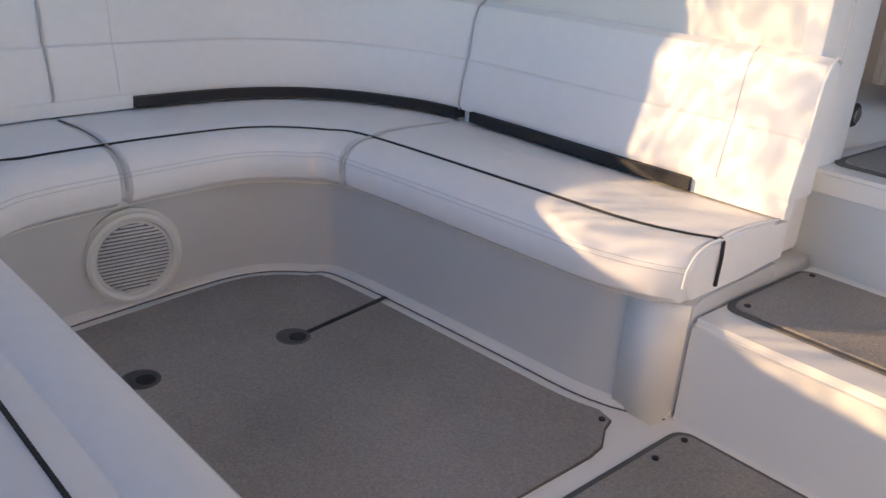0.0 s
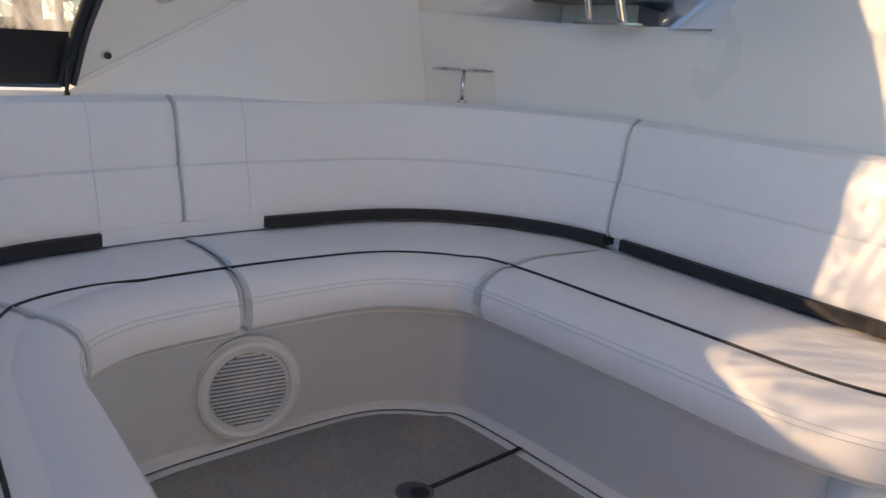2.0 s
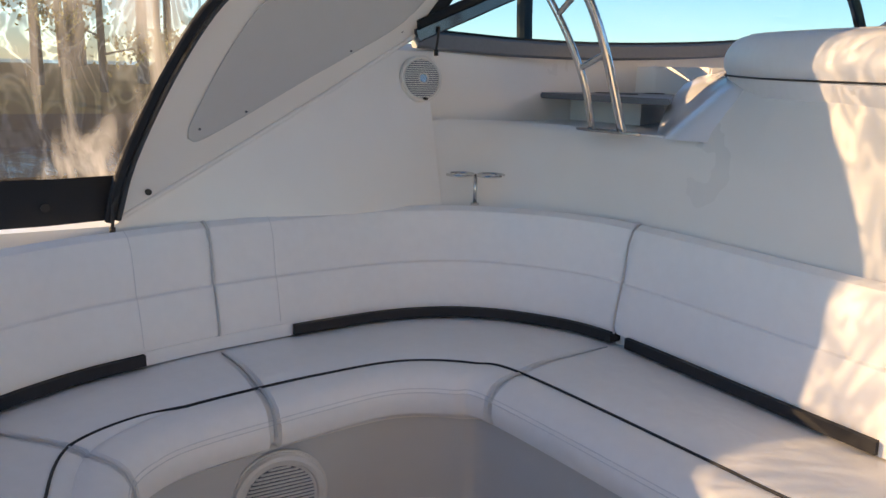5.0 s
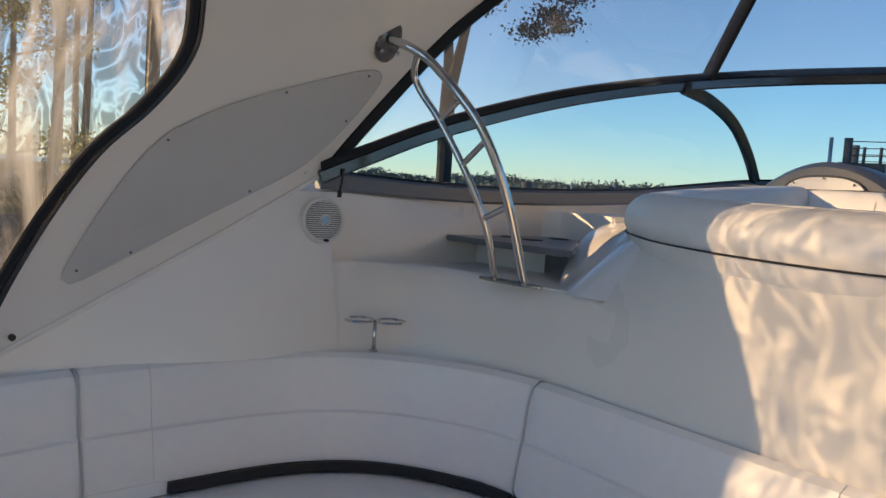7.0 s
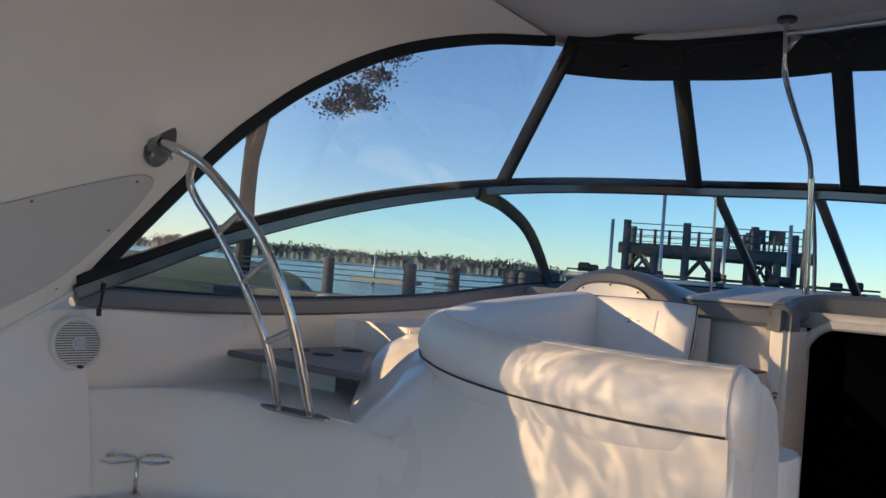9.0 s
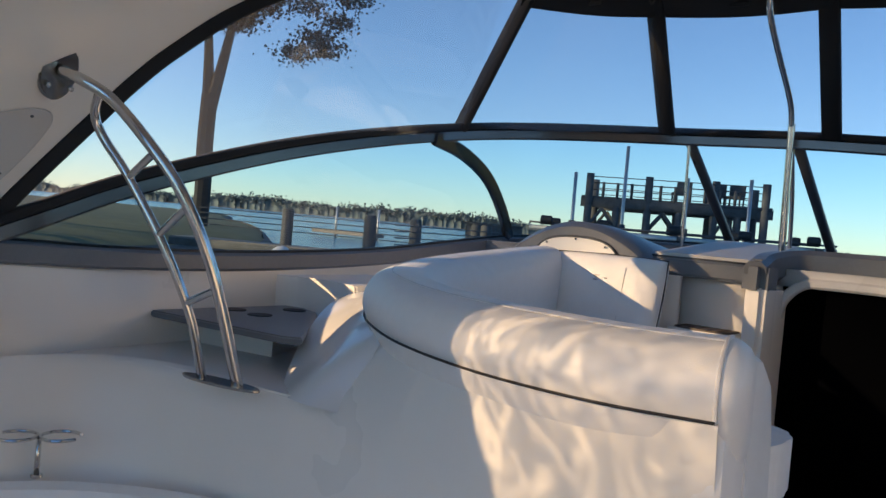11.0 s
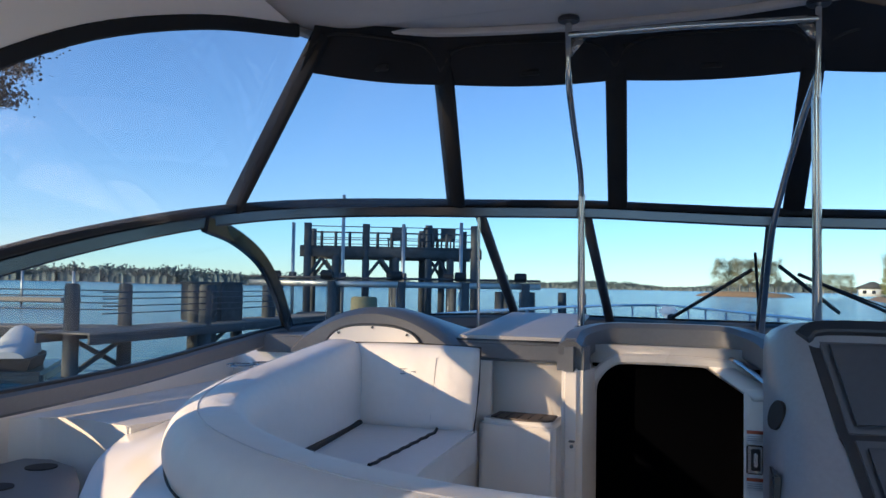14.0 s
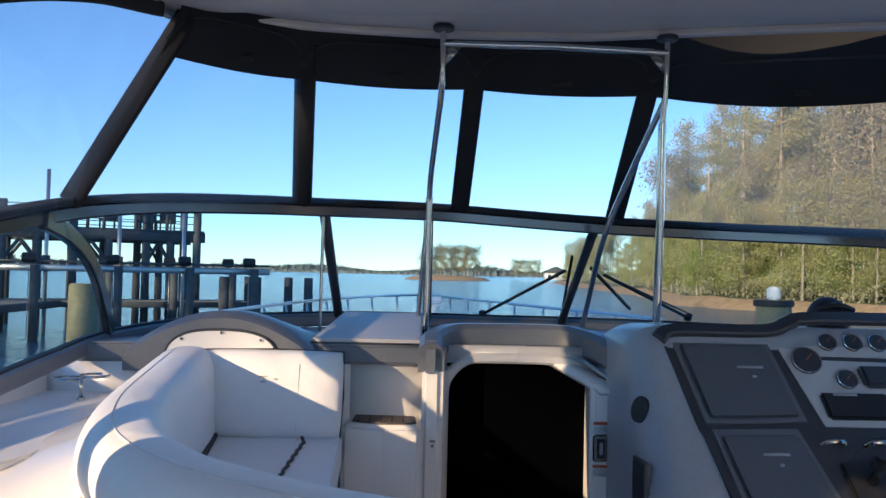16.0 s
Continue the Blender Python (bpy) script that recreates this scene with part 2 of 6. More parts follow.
def sheet(rows, thick=0.0, out=(0, 0, 0)):
    """An open skin through rows of points, given thickness towards out."""
    if not thick:
        return loft(rows, closed=False, caps=False)
    o = Vector(out).normalized() * thick
    return loft([[*r, *[Vector(p) + o for p in reversed(r)]] for r in rows])

def rounded(x0, x1, y0, y1, r, n=5):
    """A plan rectangle with round corners."""
    out = []
    for cx, cy, a0 in ((x1 - r, y0 + r, -90), (x1 - r, y1 - r, 0), (x0 + r, y1 - r, 90), (x0 + r, y0 + r, 180)):
        for k in range(n + 1):
            a = radians(a0 + 90 * k / n)
            out.append((cx + r * math.cos(a), cy + r * math.sin(a)))
    return out

# ---- the boat's structure ----
floor = thing("floor", "cockpit sole with grey woven deck mats", "floor", "structure")
part("sole", block(-2.35, 1.2, -1.4, 2.2, -0.08, 0.0, 0), GEL, floor, smooth=False)

# ---- the curved seat: front edge and back edge, station by station ----
FRONT = [(-0.48, 1.97), (-1.0, 1.945), (-1.69, 1.885), (-1.80, 1.81), (-1.87, 1.70), (-1.89, 1.58), (-1.87, 1.40), (-1.84, 1.22), (-1.80, 1.0),
         (-1.75, 0.88), (-1.64, 0.78), (-1.45, 0.75), (-1.2, 0.76), (0.15, 0.785)]
BACK = [(-0.48, 2.54), (-1.1, 2.535), (-1.83, 2.53), (-2.14, 2.42), (-2.36, 2.22), (-2.46, 1.95), (-2.46, 1.60), (-2.42, 1.22), (-2.36, 0.95),
        (-2.28, 0.70), (-2.10, 0.42), (-1.8, 0.25), (-1.3, 0.18), (0.15, 0.18)]
SPAN = 8
F2 = [Vector((p.x, p.y, 0)) for p in catmull([(x, y, 0) for x, y in FRONT], SPAN)]
B2 = [Vector((p.x, p.y, 0)) for p in catmull([(x, y, 0) for x, y in BACK], SPAN)]

for i, back in enumerate((0.095, 0.056, 0.029, 0.012, 0.003)):     # the rounded corner beside the step
    F2[i].y += back

def across(i, a, z):
    """A point a metres behind the front edge at step i (over 1: that far behind the back edge)."""
    d = B2[i] - F2[i]
    return F2[i] + d.normalized() * (a if a < 9 else d.length + a - 10) + Vector((0, 0, z))

def seat_run(i0, i1, profile, ease=0.0):
    """A length of the seat from step i0 to i1 with rounded ends."""
    secs = []
    for i in range(i0, i1 + 1):
        secs.append([across(i, a, z) for a, z in profile])
    if ease:
        for end, nxt in ((0, 1), (-1, -2)):
            mid = sum(secs[end], Vector()) / len(secs[end])
            way = (sum(secs[nxt], Vector()) / len(secs[nxt]) - mid).normalized()
            soft = [mid + (p - mid) * 0.985 for p in secs[end]]
            core = [p - (p - mid).normalized() * min(ease, (p - mid).length * 0.5) for p in secs[end]]
            secs[end] = [p + way * ease for p in secs[end]]
            rim = [a * 0.45 + b * 0.55 + way * (ease * 0.25) for a, b in zip(secs[end], core)]
            core = [p for p in core]
            if end == 0:
                secs = [core, rim] + secs
            else:
                secs = secs + [rim, core]
    return loft(secs)

J2, J1, J3, END = 2 * SPAN, 7 * SPAN, 10 * SPAN, len(F2) - 1
NORM = []
for i in range(len(B2)):
    d = B2[min(i + 1, END)] - B2[max(i - 1, 0)]
    NORM.append(Vector((d.y, -d.x, 0)).normalized())

def behind(i, a, z):
    return B2[i] + NORM[i] * a + Vector((0, 0, z))

for i in range(len(NORM)):
    if NORM[i].dot(B2[i] - F2[i]) < 0:
        NORM[i] = -NORM[i]
SEAT = [(0.035, 0.345), (0.006, 0.365), (-0.004, 0.40), (0.002, 0.445), (0.024, 0.478), (0.06, 0.495), (0.10, 0.502), (0.138, 0.504), (0.15, 0.499), (0.162, 0.506),
        (0.22, 0.512), (0.32, 0.511), (0.45, 0.503), (9.97, 0.492), (10.06, 0.485), (10.06, 0.37), (0.30, 0.345)]
settee = thing("settee_base", "white moulded base of the curved cockpit seat", "seat base", "structure")
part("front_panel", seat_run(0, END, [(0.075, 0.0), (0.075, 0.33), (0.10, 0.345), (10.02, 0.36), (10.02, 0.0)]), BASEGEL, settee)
part("seat_deck", seat_run(1, END - 1, [(0.06, 0.33), (0.06, 0.345), (0.12, 0.47), (10.13, 0.475), (10.13, 0.33)]), GEL, settee)
part("back_board", loft([[behind(i, a, z) for a, z in ((0.045, 0.46), (0.045, 0.60), (0.10, 0.88), (0.13, 0.88), (0.13, 0.46))] for i in range(1, END)]), GEL, settee)
part("toe_lip", seat_run(0, END, [(0.04, 0.0), (0.042, 0.012), (0.075, 0.02), (0.09, 0.0)]), GEL, settee)
part("toe_groove", seat_run(0, END, [(0.037, 0.0005), (0.037, 0.004), (0.042, 0.004), (0.042, 0.0005)]), BORDER, settee)

def stitch_line(parent, i0, i1, a, z, mat=STITCH, r=0.0016, name="stitching"):
    part(name, tube([across(i, a, z) for i in range(i0, i1 + 1)], r, 6), mat, parent)

for k, (i0, i1, lab) in enumerate(((0, J2, "straight white vinyl seat cushion with dark piping, sunlit end"),
                                   (J2, J1, "curved white vinyl corner seat cushion with dark piping"),
                                   (J1, J3, "white vinyl side seat cushion with dark piping"),
                                   (J3, END, "white vinyl aft bench cushion with dark piping"))):
    c = thing("seat_cushion", lab, "cushion", group="cockpit seat cushions")
    c = part("cushion", seat_run(i0, i1, SEAT, 0.02), VINYL, c)
    set_back = [0.15 + 0.06 * min(1, max(0, (i - 8 * SPAN) / (2 * SPAN))) for i in range(i0, i1 + 1)]
    part("piping", tube([across(i0 + k, a, 0.5035 + (a - 0.15) * 0.15) for k, a in enumerate(set_back)], 0.0042, 6), PIPING, c)
    stitch_line(c, i0, i1, 0.0065, 0.452)
    stitch_line(c, i0, i1, 0.0005, 0.440)
    for i in (i0, i1):
        part("end_welt", tube([across(i, a, z + 0.0005) for a, z in SEAT[2:14]], 0.0045, 6), VINYL, c)
    if i0 == 0:
        part("end_piping", tube([across(0, 0.15, 0.5035) + Vector((x, 0, dz)) for x, dz in ((-0.01, 0.002), (0.004, -0.006), (0.007, -0.05), (0.006, -0.13))], 0.005, 6), PIPING, c)

# ---- backrests ----
REST = [(0.008, 0.535), (0.0, 0.56), (0.012, 0.64), (0.028, 0.72), (0.036, 0.727), (0.036, 0.733), (0.045, 0.82), (0.055, 0.88), (0.075, 0.925), (0.105, 0.942), (0.14, 0.93), (0.15, 0.90), (0.15, 0.54)]

def rest_run(i0, i1, ease=0.014):
    secs = [[behind(i, a, z) for a, z in REST] for i in range(i0, i1 + 1)]
    for end in (0, -1):
        mid = sum(secs[end], Vector()) / len(REST)
        nxt = 1 if end == 0 else -2
        way = (sum(secs[nxt], Vector()) / len(REST) - mid).normalized()
        core = [p - (p - mid).normalized() * min(ease, (p - mid).length * 0.4) for p in secs[end]]
        rim = [a * 0.45 + b * 0.55 + way * ease * 0.25 for a, b in zip(secs[end], core)]
        secs[end] = [p + way * ease for p in secs[end]]
        secs = [core, rim] + secs if end == 0 else secs + [rim, core]
    return loft(secs)

STRIP0, STRIPA, STRIPL = 4, int(6.45 * SPAN), int(8.0 * SPAN)
for i0, i1, seams, strip, lab in ((0, J2, (3,), (STRIP0, J2), "straight white vinyl backrest with black base strip, sunlit end"),
                                  (J2, J1, (STRIPA,), (J2, STRIPA), "curved white vinyl corner backrest with black base strip"),
                                  (J1, J3, (STRIPL,), (STRIPL, J3), "white vinyl side backrest with black base strip"),
                                  (J3, END, (), (J3, END), "white vinyl aft backrest with black base strip")):
    c = thing("backrest", lab, "backrest", group="cockpit backrests")
    pad = part("cushion", rest_run(i0, i1), VINYL, c)
    part("base_strip", loft([[behind(i, a, z) for a, z in ((-0.012, 0.500), (-0.012, 0.538), (0.05, 0.542), (0.05, 0.500))] for i in range(*strip)]), PIPING, c, "black base strip")
    if strip[0] > i0 + 1 or strip[1] < i1 - 1:
        j0, j1 = (i0, strip[0]) if strip[0] > i0 + 1 else (strip[1] - 1, i1)
        part("lower_roll", loft([[behind(i, a, z) for a, z in ((0.004, 0.495), (0.0015, 0.545), (0.05, 0.56), (0.05, 0.495))] for i in range(j0, j1 + 1)]), VINYL, c)
    for s in seams:
        part("stitching", tube([behind(s, a - 0.0008, z) for a, z in REST[1:10]], 0.0016, 6), STITCH, pad)
    part("stitching", tube([behind(i, 0.0345, 0.73) for i in range(i0 + 1, i1)], 0.0016, 6), VINYL, pad)
    for i in (i0, i1):
        part("end_welt", tube([behind(i, a, z) for a, z in REST[:11]], 0.005, 6), VINYL, pad)

# ---- cockpit sides and the bulkhead behind the seat ----
SHELF = [(-2.64, 2.02, 1.29), (-2.662, 2.27, 1.28), (-2.61, 2.51, 1.275), (-2.45, 2.65, 1.27), (-2.25, 2.70, 1.265), (-2.0, 2.73, 1.262), (-1.80, 2.735, 1.26), (-1.655, 2.737, 1.26)]
LOW = [(-2.536, 2.0, 0.86), (-2.53, 2.20, 0.86), (-2.48, 2.40, 0.86), (-2.34, 2.55, 0.86), (-2.18, 2.62, 0.86), (-1.98, 2.66, 0.86), (-1.80, 2.67, 0.86), (-1.655, 2.67, 0.86)]
bulk = thing("wall_bulkhead", "white moulded bulkhead behind the curved seat", "bulkhead", "structure")
lo, hi = catmull(LOW, 8), catmull(SHELF, 8)
secs = [[a, a.lerp(b, 0.25), a.lerp(b, 0.5), a.lerp(b, 0.75), a.lerp(b, 0.93), b + Vector((0.0, 0.015, -0.006)), b + Vector((0, 0.05, 0.0))] for a, b in zip(lo, hi)]
part("corner_panel", sheet(secs), GEL, bulk)
# the plain part below the bolster
part("seam_backing", sheet([[(x, 2.69, 0.3), (x, 2.72, 0.86), (x, 2.82, 1.24), (x, 3.12, 1.44), (x, 3.2, 1.46)] for x in (-1.80, -1.58)]), GEL, bulk)
FACE_TOP = catmull([(-1.66, 2.952, 0), (-1.5, 2.86, 0), (-1.3, 2.75, 0), (-1.08, 2.66, 0), (-0.8, 2.635, 0), (-0.65, 2.645, 0), (-0.55, 2.66, 0)], 4)
part("face", sheet([[(q.x, 2.665, 0.3), (q.x, 2.67, 0.86)] + [(q.x, 2.67 + 0.054 * k * (q.y - 2.64), 0.86 + 0.1 * k) for k in (1, 2, 3, 4)]
                    + [(q.x, q.y - 0.01, 1.475), (q.x, q.y + 0.03, 1.50), (q.x, q.y + 0.12, 1.50)] for q in FACE_TOP]), GEL, bulk)

def side_wall(flip):
    f = mirror if flip else (lambda p: p)
    w = thing("wall_starboard" if flip else "wall_port", "white moulded cockpit side below the arch", "wall", "structure")
    rows = []
    for y in (-1.4, -0.6, 0.2, 0.9, 1.4, 1.8, 2.06, 2.20):
        top = 0.95 if y < 0.9 else 0.95 + (y - 0.9) * 0.535
        xt = -2.52 - max(0, y - 0.9) * 0.155
        rows.append(f([(-2.47 if y > 0.9 else -2.45, y, 0.0), (-2.53, y, 0.86), (xt, y, max(min(top, 1.56), 0.9)), (xt - 0.12, y, max(min(top, 1.56), 0.9)), (-2.72, y, 0)]))
    part("panel", loft([[Vector(p) for p in r] for r in rows]), GEL, w)
    return w
for flip in (False, True):
    side_wall(flip)
# port side forward of the corner
wp = thing("wall_port_forward", "white moulded coaming below the side windscreen", "wall", "structure")
part("panel", sheet([[(-2.70, 2.0, 1.12), (-2.71, 2.0, 1.56), (-2.80, 2.0, 1.60)], [(-2.72, 2.3, 1.12), (-2.74, 2.3, 1.56), (-2.80, 2.3, 1.585)], [(-2.78, 2.8, 1.12), (-2.79, 2.8, 1.53), (-2.82, 2.8, 1.575)],
                     [(-2.85, 3.4, 1.12), (-2.85, 3.4, 1.52), (-2.85, 3.4, 1.57)], [(-2.86, 3.9, 1.12), (-2.86, 3.9, 1.53), (-2.86, 3.9, 1.60)], [(-2.86, 5.3, 1.12), (-2.86, 5.3, 1.62), (-2.86, 5.3, 1.7)]]), GEL, wp)
part("shelf", prism([(-2.9, 2.25), (-2.64, 2.52), (-2.45, 2.67), (-2.25, 2.725), (-1.80, 2.76), (-1.7, 3.0), (-1.9, 4.1), (-2.9, 4.1)], 1.2, 1.262, 0.0), GEL, wp)
part("side_deck", prism([p.xy for p in catmull([(-2.88, 3.50, 0), (-2.76, 3.59, 0), (-2.6, 3.60, 0), (-2.48, 3.57, 0), (-2.40, 3.56, 0)], 5)] + [Vector((-2.36, 3.66)), Vector((-2.36, 4.9)), Vector((-2.4, 5.4)), Vector((-2.88, 5.3))], 1.2, 1.523, 0.008, 2), GEL, wp)
tray = thing("bar_counter", "dark grey solid counter with round cup recesses", "counter")
part("top", prism([(-2.80, 2.87), (-2.12, 2.93), (-2.06, 2.97), (-2.2, 3.12), (-2.39, 3.34), (-2.55, 3.50), (-2.70, 3.56), (-2.80, 3.54)], 1.365, 1.392, 0.006), DASH, tray, "dark grey counter top")
part("base", prism([(-2.8, 3.06), (-2.38, 3.12), (-2.48, 3.3), (-2.62, 3.5), (-2.8, 3.5)], 1.262, 1.365, 0.0), GEL, tray, "white support set back under the top")
for x, y in ((-2.56, 3.2), (-2.72, 3.2), (-2.64, 3.45)):
    part("cup_recess", disc((x, y, 1.3935), (0, 0, 1), 0.048, 0.004), RUBBER, tray)
# glossy fairing round the outside of the lounge
fair = thing("lounge_fairing", "glossy white gelcoat fairing round the forward lounge", "fairing", "structure")
OUTER = [(-1.64, 2.931, 1.474), (-1.76, 3.0, 1.48), (-1.88, 3.09, 1.485), (-2.02, 3.23, 1.49), (-2.14, 3.42, 1.515), (-2.22, 3.65, 1.54), (-2.26, 3.95, 1.555), (-2.29, 4.35, 1.565), (-2.33, 4.85, 1.575)]
FOOT = [(-1.64, 2.733, 1.258), (-1.84, 2.74, 1.255), (-2.0, 2.85, 1.26), (-2.14, 3.02, 1.33), (-2.27, 3.21, 1.40), (-2.37, 3.42, 1.47), (-2.44, 3.75, 1.512), (-2.47, 4.25, 1.515), (-2.47, 4.85, 1.515)]
part("shell", sheet([[a + (Vector((-1.2, 4.2, 1.5)) - a).normalized() * 0.13 + Vector((0, 0, 0.02)), a, a.lerp(b, 0.2) + Vector((-0.004, -0.004, 0.002)), a.lerp(b, 0.5), a.lerp(b, 0.8), b] for a, b in zip(catmull(OUTER, 6), catmull(FOOT, 6))]), GELG, fair, sharp=80)
# helm deck, steps
fill = thing("step_side", "white moulded filler between seat and step", "trim", "structure")
part("body", block(-0.62, -0.485, 2.05, 2.85, 0.0, 0.33, 0.0), GEL, fill)
deck = thing("helm_deck", "raised white helm deck", "deck", "structure")
part("deck", block(-0.60, 1.15, 2.80, 5.05, 0.52, 0.60, 0.012), GEL, deck)
part("deck_forward", block(-2.3, -0.60, 3.3, 5.05, 0.52, 0.60, 0.0), GEL, deck)
part("riser", block(-0.60, 1.15, 2.80, 2.9, -0.05, 0.53, 0.0), GEL, deck)
mat3 = thing("deck_mat", "grey woven mat on the raised deck", "mat", group="deck mats")
part("binding", prism(rounded(-0.54, 1.05, 2.90, 4.3, 0.06), 0.60, 0.606, 0), BORDER, mat3)
part("weave", prism(rounded(-0.515, 1.025, 2.925, 4.275, 0.05), 0.60, 0.612, 0.003), CARPET, mat3)
step = thing("step", "white moulded step up to the helm deck", "step", "structure")
part("body", block(-0.49, 1.15, 2.13, 2.85, -0.02, 0.30, 0.02, 3), GEL, step)
mat2 = thing("deck_mat", "grey woven mat with dark binding on the step", "mat", group="deck mats")
part("binding", prism(rounded(-0.47, 0.9, 2.26, 2.74, 0.05), 0.30, 0.306, 0), BORDER, mat2)
part("weave", prism(rounded(-0.452, 0.882, 2.278, 2.722, 0.04), 0.30, 0.312, 0.003), CARPET, mat2)

# ---- deck mats on the cockpit sole ----
edge = [across(i, -0.005, 0) for i in range(2, END - 14)]
main = [(p.x, p.y) for p in edge] + [(-0.49, 0.75), (-0.49, 1.80), (-0.50, 1.86), (-0.545, 1.93), (-0.56, 1.975), (-0.60, 1.985)]
m1 = thing("deck_mat", "large grey woven cockpit mat with dark binding and finger holes", "mat", group="deck mats")
part("binding", prism(main, 0.0, 0.005, 0), BORDER, m1)
cen = Vector((-1.1, 1.35))
part("weave", prism([tuple(Vector(p) + (cen - Vector(p)).normalized() * 0.005) for p in main], 0.0, 0.010, 0), CARPET, m1)
part("slot", bar([(-1.49, 1.94, 0.0108), (-1.42, 1.58, 0.0108)], 0.018, 0.002), RUBBER, m1)
for x, y in ((-1.42, 1.53), (-1.435, 1.065)):
    part("finger_ring", disc((x, y, 0.0102), (0, 0, 1), 0.052, 0.003, 28), BORDER, m1)
    part("finger_hole", disc((x, y, 0.0112), (0, 0, 1), 0.043, 0.003, 28), DASHD, m1)
    # offset black disc paints the shade down in the hole
    part("finger_shade", disc((x + 0.012, y + 0.008, 0.0124), (0, 0, 1), 0.026, 0.003, 20), RUBBER, m1)
m4 = thing("deck_mat", "small grey woven mat at the foot of the step", "mat", group="deck mats")
part("binding", prism(rounded(-0.43, 0.95, 0.78, 2.10, 0.05), 0.0, 0.005, 0), BORDER, m4)
part("weave", prism(rounded(-0.412, 0.932, 0.798, 2.082, 0.04), 0.0, 0.010, 0), CARPET, m4)

for x, y in ((-0.575, 1.95), (-0.575, 1.2)):
    part("snap", disc((x, y, 0.0115), (0, 0, 1), 0.009, 0.005, 12), RUBBER, m1)
for x, y in ((-0.385, 2.05), (-0.385, 1.92), (0.3, 2.05)):
    part("snap", disc((x, y, 0.0115), (0, 0, 1), 0.009, 0.005, 12), RUBBER, m4)
for x, y in ((-0.42, 2.31), (-0.42, 2.69)):
    part("snap", disc((x, y, 0.3135), (0, 0, 1), 0.009, 0.005, 12), RUBBER, mat2)

# ---- arch and hardtop ----
AFT = [(-2.53, 0.92, 0.97), (-2.47, 0.97, 1.17), (-2.40, 1.09, 1.44), (-2.36, 1.22, 1.65), (-2.33, 1.36, 1.80), (-2.30, 1.46, 1.95), (-2.25, 1.48, 2.10), (-2.12, 1.42, 2.45), (-1.95, 1.2, 2.80), (-1.75, 0.8, 3.02)]
FWD = [(-2.725, 2.17, 1.63), (-2.69, 2.265, 1.77), (-2.655, 2.37, 1.91), (-2.615, 2.485, 2.06), (-2.57, 2.59, 2.20), (-2.52, 2.71, 2.335), (-2.44, 2.93, 2.53), (-2.36, 3.29, 2.74), (-2.29, 3.77, 2.91), (-2.23, 4.29, 3.03)]

def arch(flip):
    f = mirror if flip else (lambda p: p)
    a = thing("hardtop_arch", "white moulded hardtop arch with grey inset panel", "arch", "structure")
    rows = []
    for p, q in zip(catmull(f(AFT), 5), catmull(f(FWD), 5)):
        rows.append([p.lerp(q, k / 6) for k in range(7)])
    s = 1 if flip else -1
    part("shell", sheet(rows, 0.06, (s, 0, 0.25)), GEL, a)
    part("edge_trim", tube([p + Vector((-s * 0.006, 0, 0)) for p in catmull(f(AFT), 5)], 0.011, 8), FRAME, a)
    part("lower_trim", tube([p + Vector((-s * 0.004, 0, 0)) for p in catmull([f([AFT[0]])[0], f([(-2.64, 1.62, 1.33)])[0], f([FWD[0]])[0]], 6)], 0.010, 8), GEL, a)
    def on(u, v):
        k = v * (len(rows) - 1)
        i = min(int(k), len(rows) - 2)
        r0, r1 = rows[i], rows[i + 1]
        j = min(int(u * 6), 5)
        w = u * 6 - j
        return r0[j].lerp(r0[j + 1], w).lerp(r1[j].lerp(r1[j + 1], w), k - i) + Vector((-s * 0.005, 0, -0.002))
    if not flip:
        # inset panel: an outline in side view, laid on the shell
        grid = [on(i / 24, j / 60) for i in range(25) for j in range(61)]
        def lay(y, z):
            near = sorted(grid, key=lambda p: (p.y - y) ** 2 + (p.z - z) ** 2)[:4]
            w = [1 / (1e-4 + (p.y - y) ** 2 + (p.z - z) ** 2) for p in near]
            return Vector((sum(p.x * k for p, k in zip(near, w)) / sum(w), y, z))
        ring = [p.xy for p in catmull([(1.16, 1.24, 0), (1.17, 1.30, 0), (1.28, 1.52, 0), (1.42, 1.71, 0), (1.62, 1.83, 0), (1.88, 1.93, 0), (2.15, 2.02, 0), (2.29, 2.05, 0), (2.33, 2.01, 0), (2.24, 1.86, 0), (2.06, 1.67, 0), (1.82, 1.54, 0), (1.60, 1.43, 0), (1.35, 1.30, 0), (1.20, 1.23, 0), (1.16, 1.24, 0)], 4)][:-1]
        mid = Vector((1.75, 1.68))
        rings = [[lay(*mid.lerp(p, k / 6)) for p in ring] for k in range(1, 7)]
        bm = loft(rings, caps=True)
        part("inset_panel", bm, GREYPANEL, a, "flat light grey inset panel")
        part("panel_edge", tube(rings[-1] + rings[-1][:1], 0.003, 6), GREYPANEL, a)
        for k in (0, 12, 20, 28, 36, 44, 52):
            part("screw", disc(rings[-1][k].lerp(rings[-2][k], 0.4) + Vector((0.004, 0, 0)), (1, 0, 0), 0.0045, 0.005, 10), DASH, a)
    for p in ((-2.525, 1.02, 1.06), (-2.70, 2.07, 1.64)):
        part("snap", disc(f([(p[0] + 0.012, p[1], p[2])])[0], (-s, 0, 0), 0.011, 0.012, 12), RUBBER, a)
    return a
for flip in (False, True):
    arch(flip)

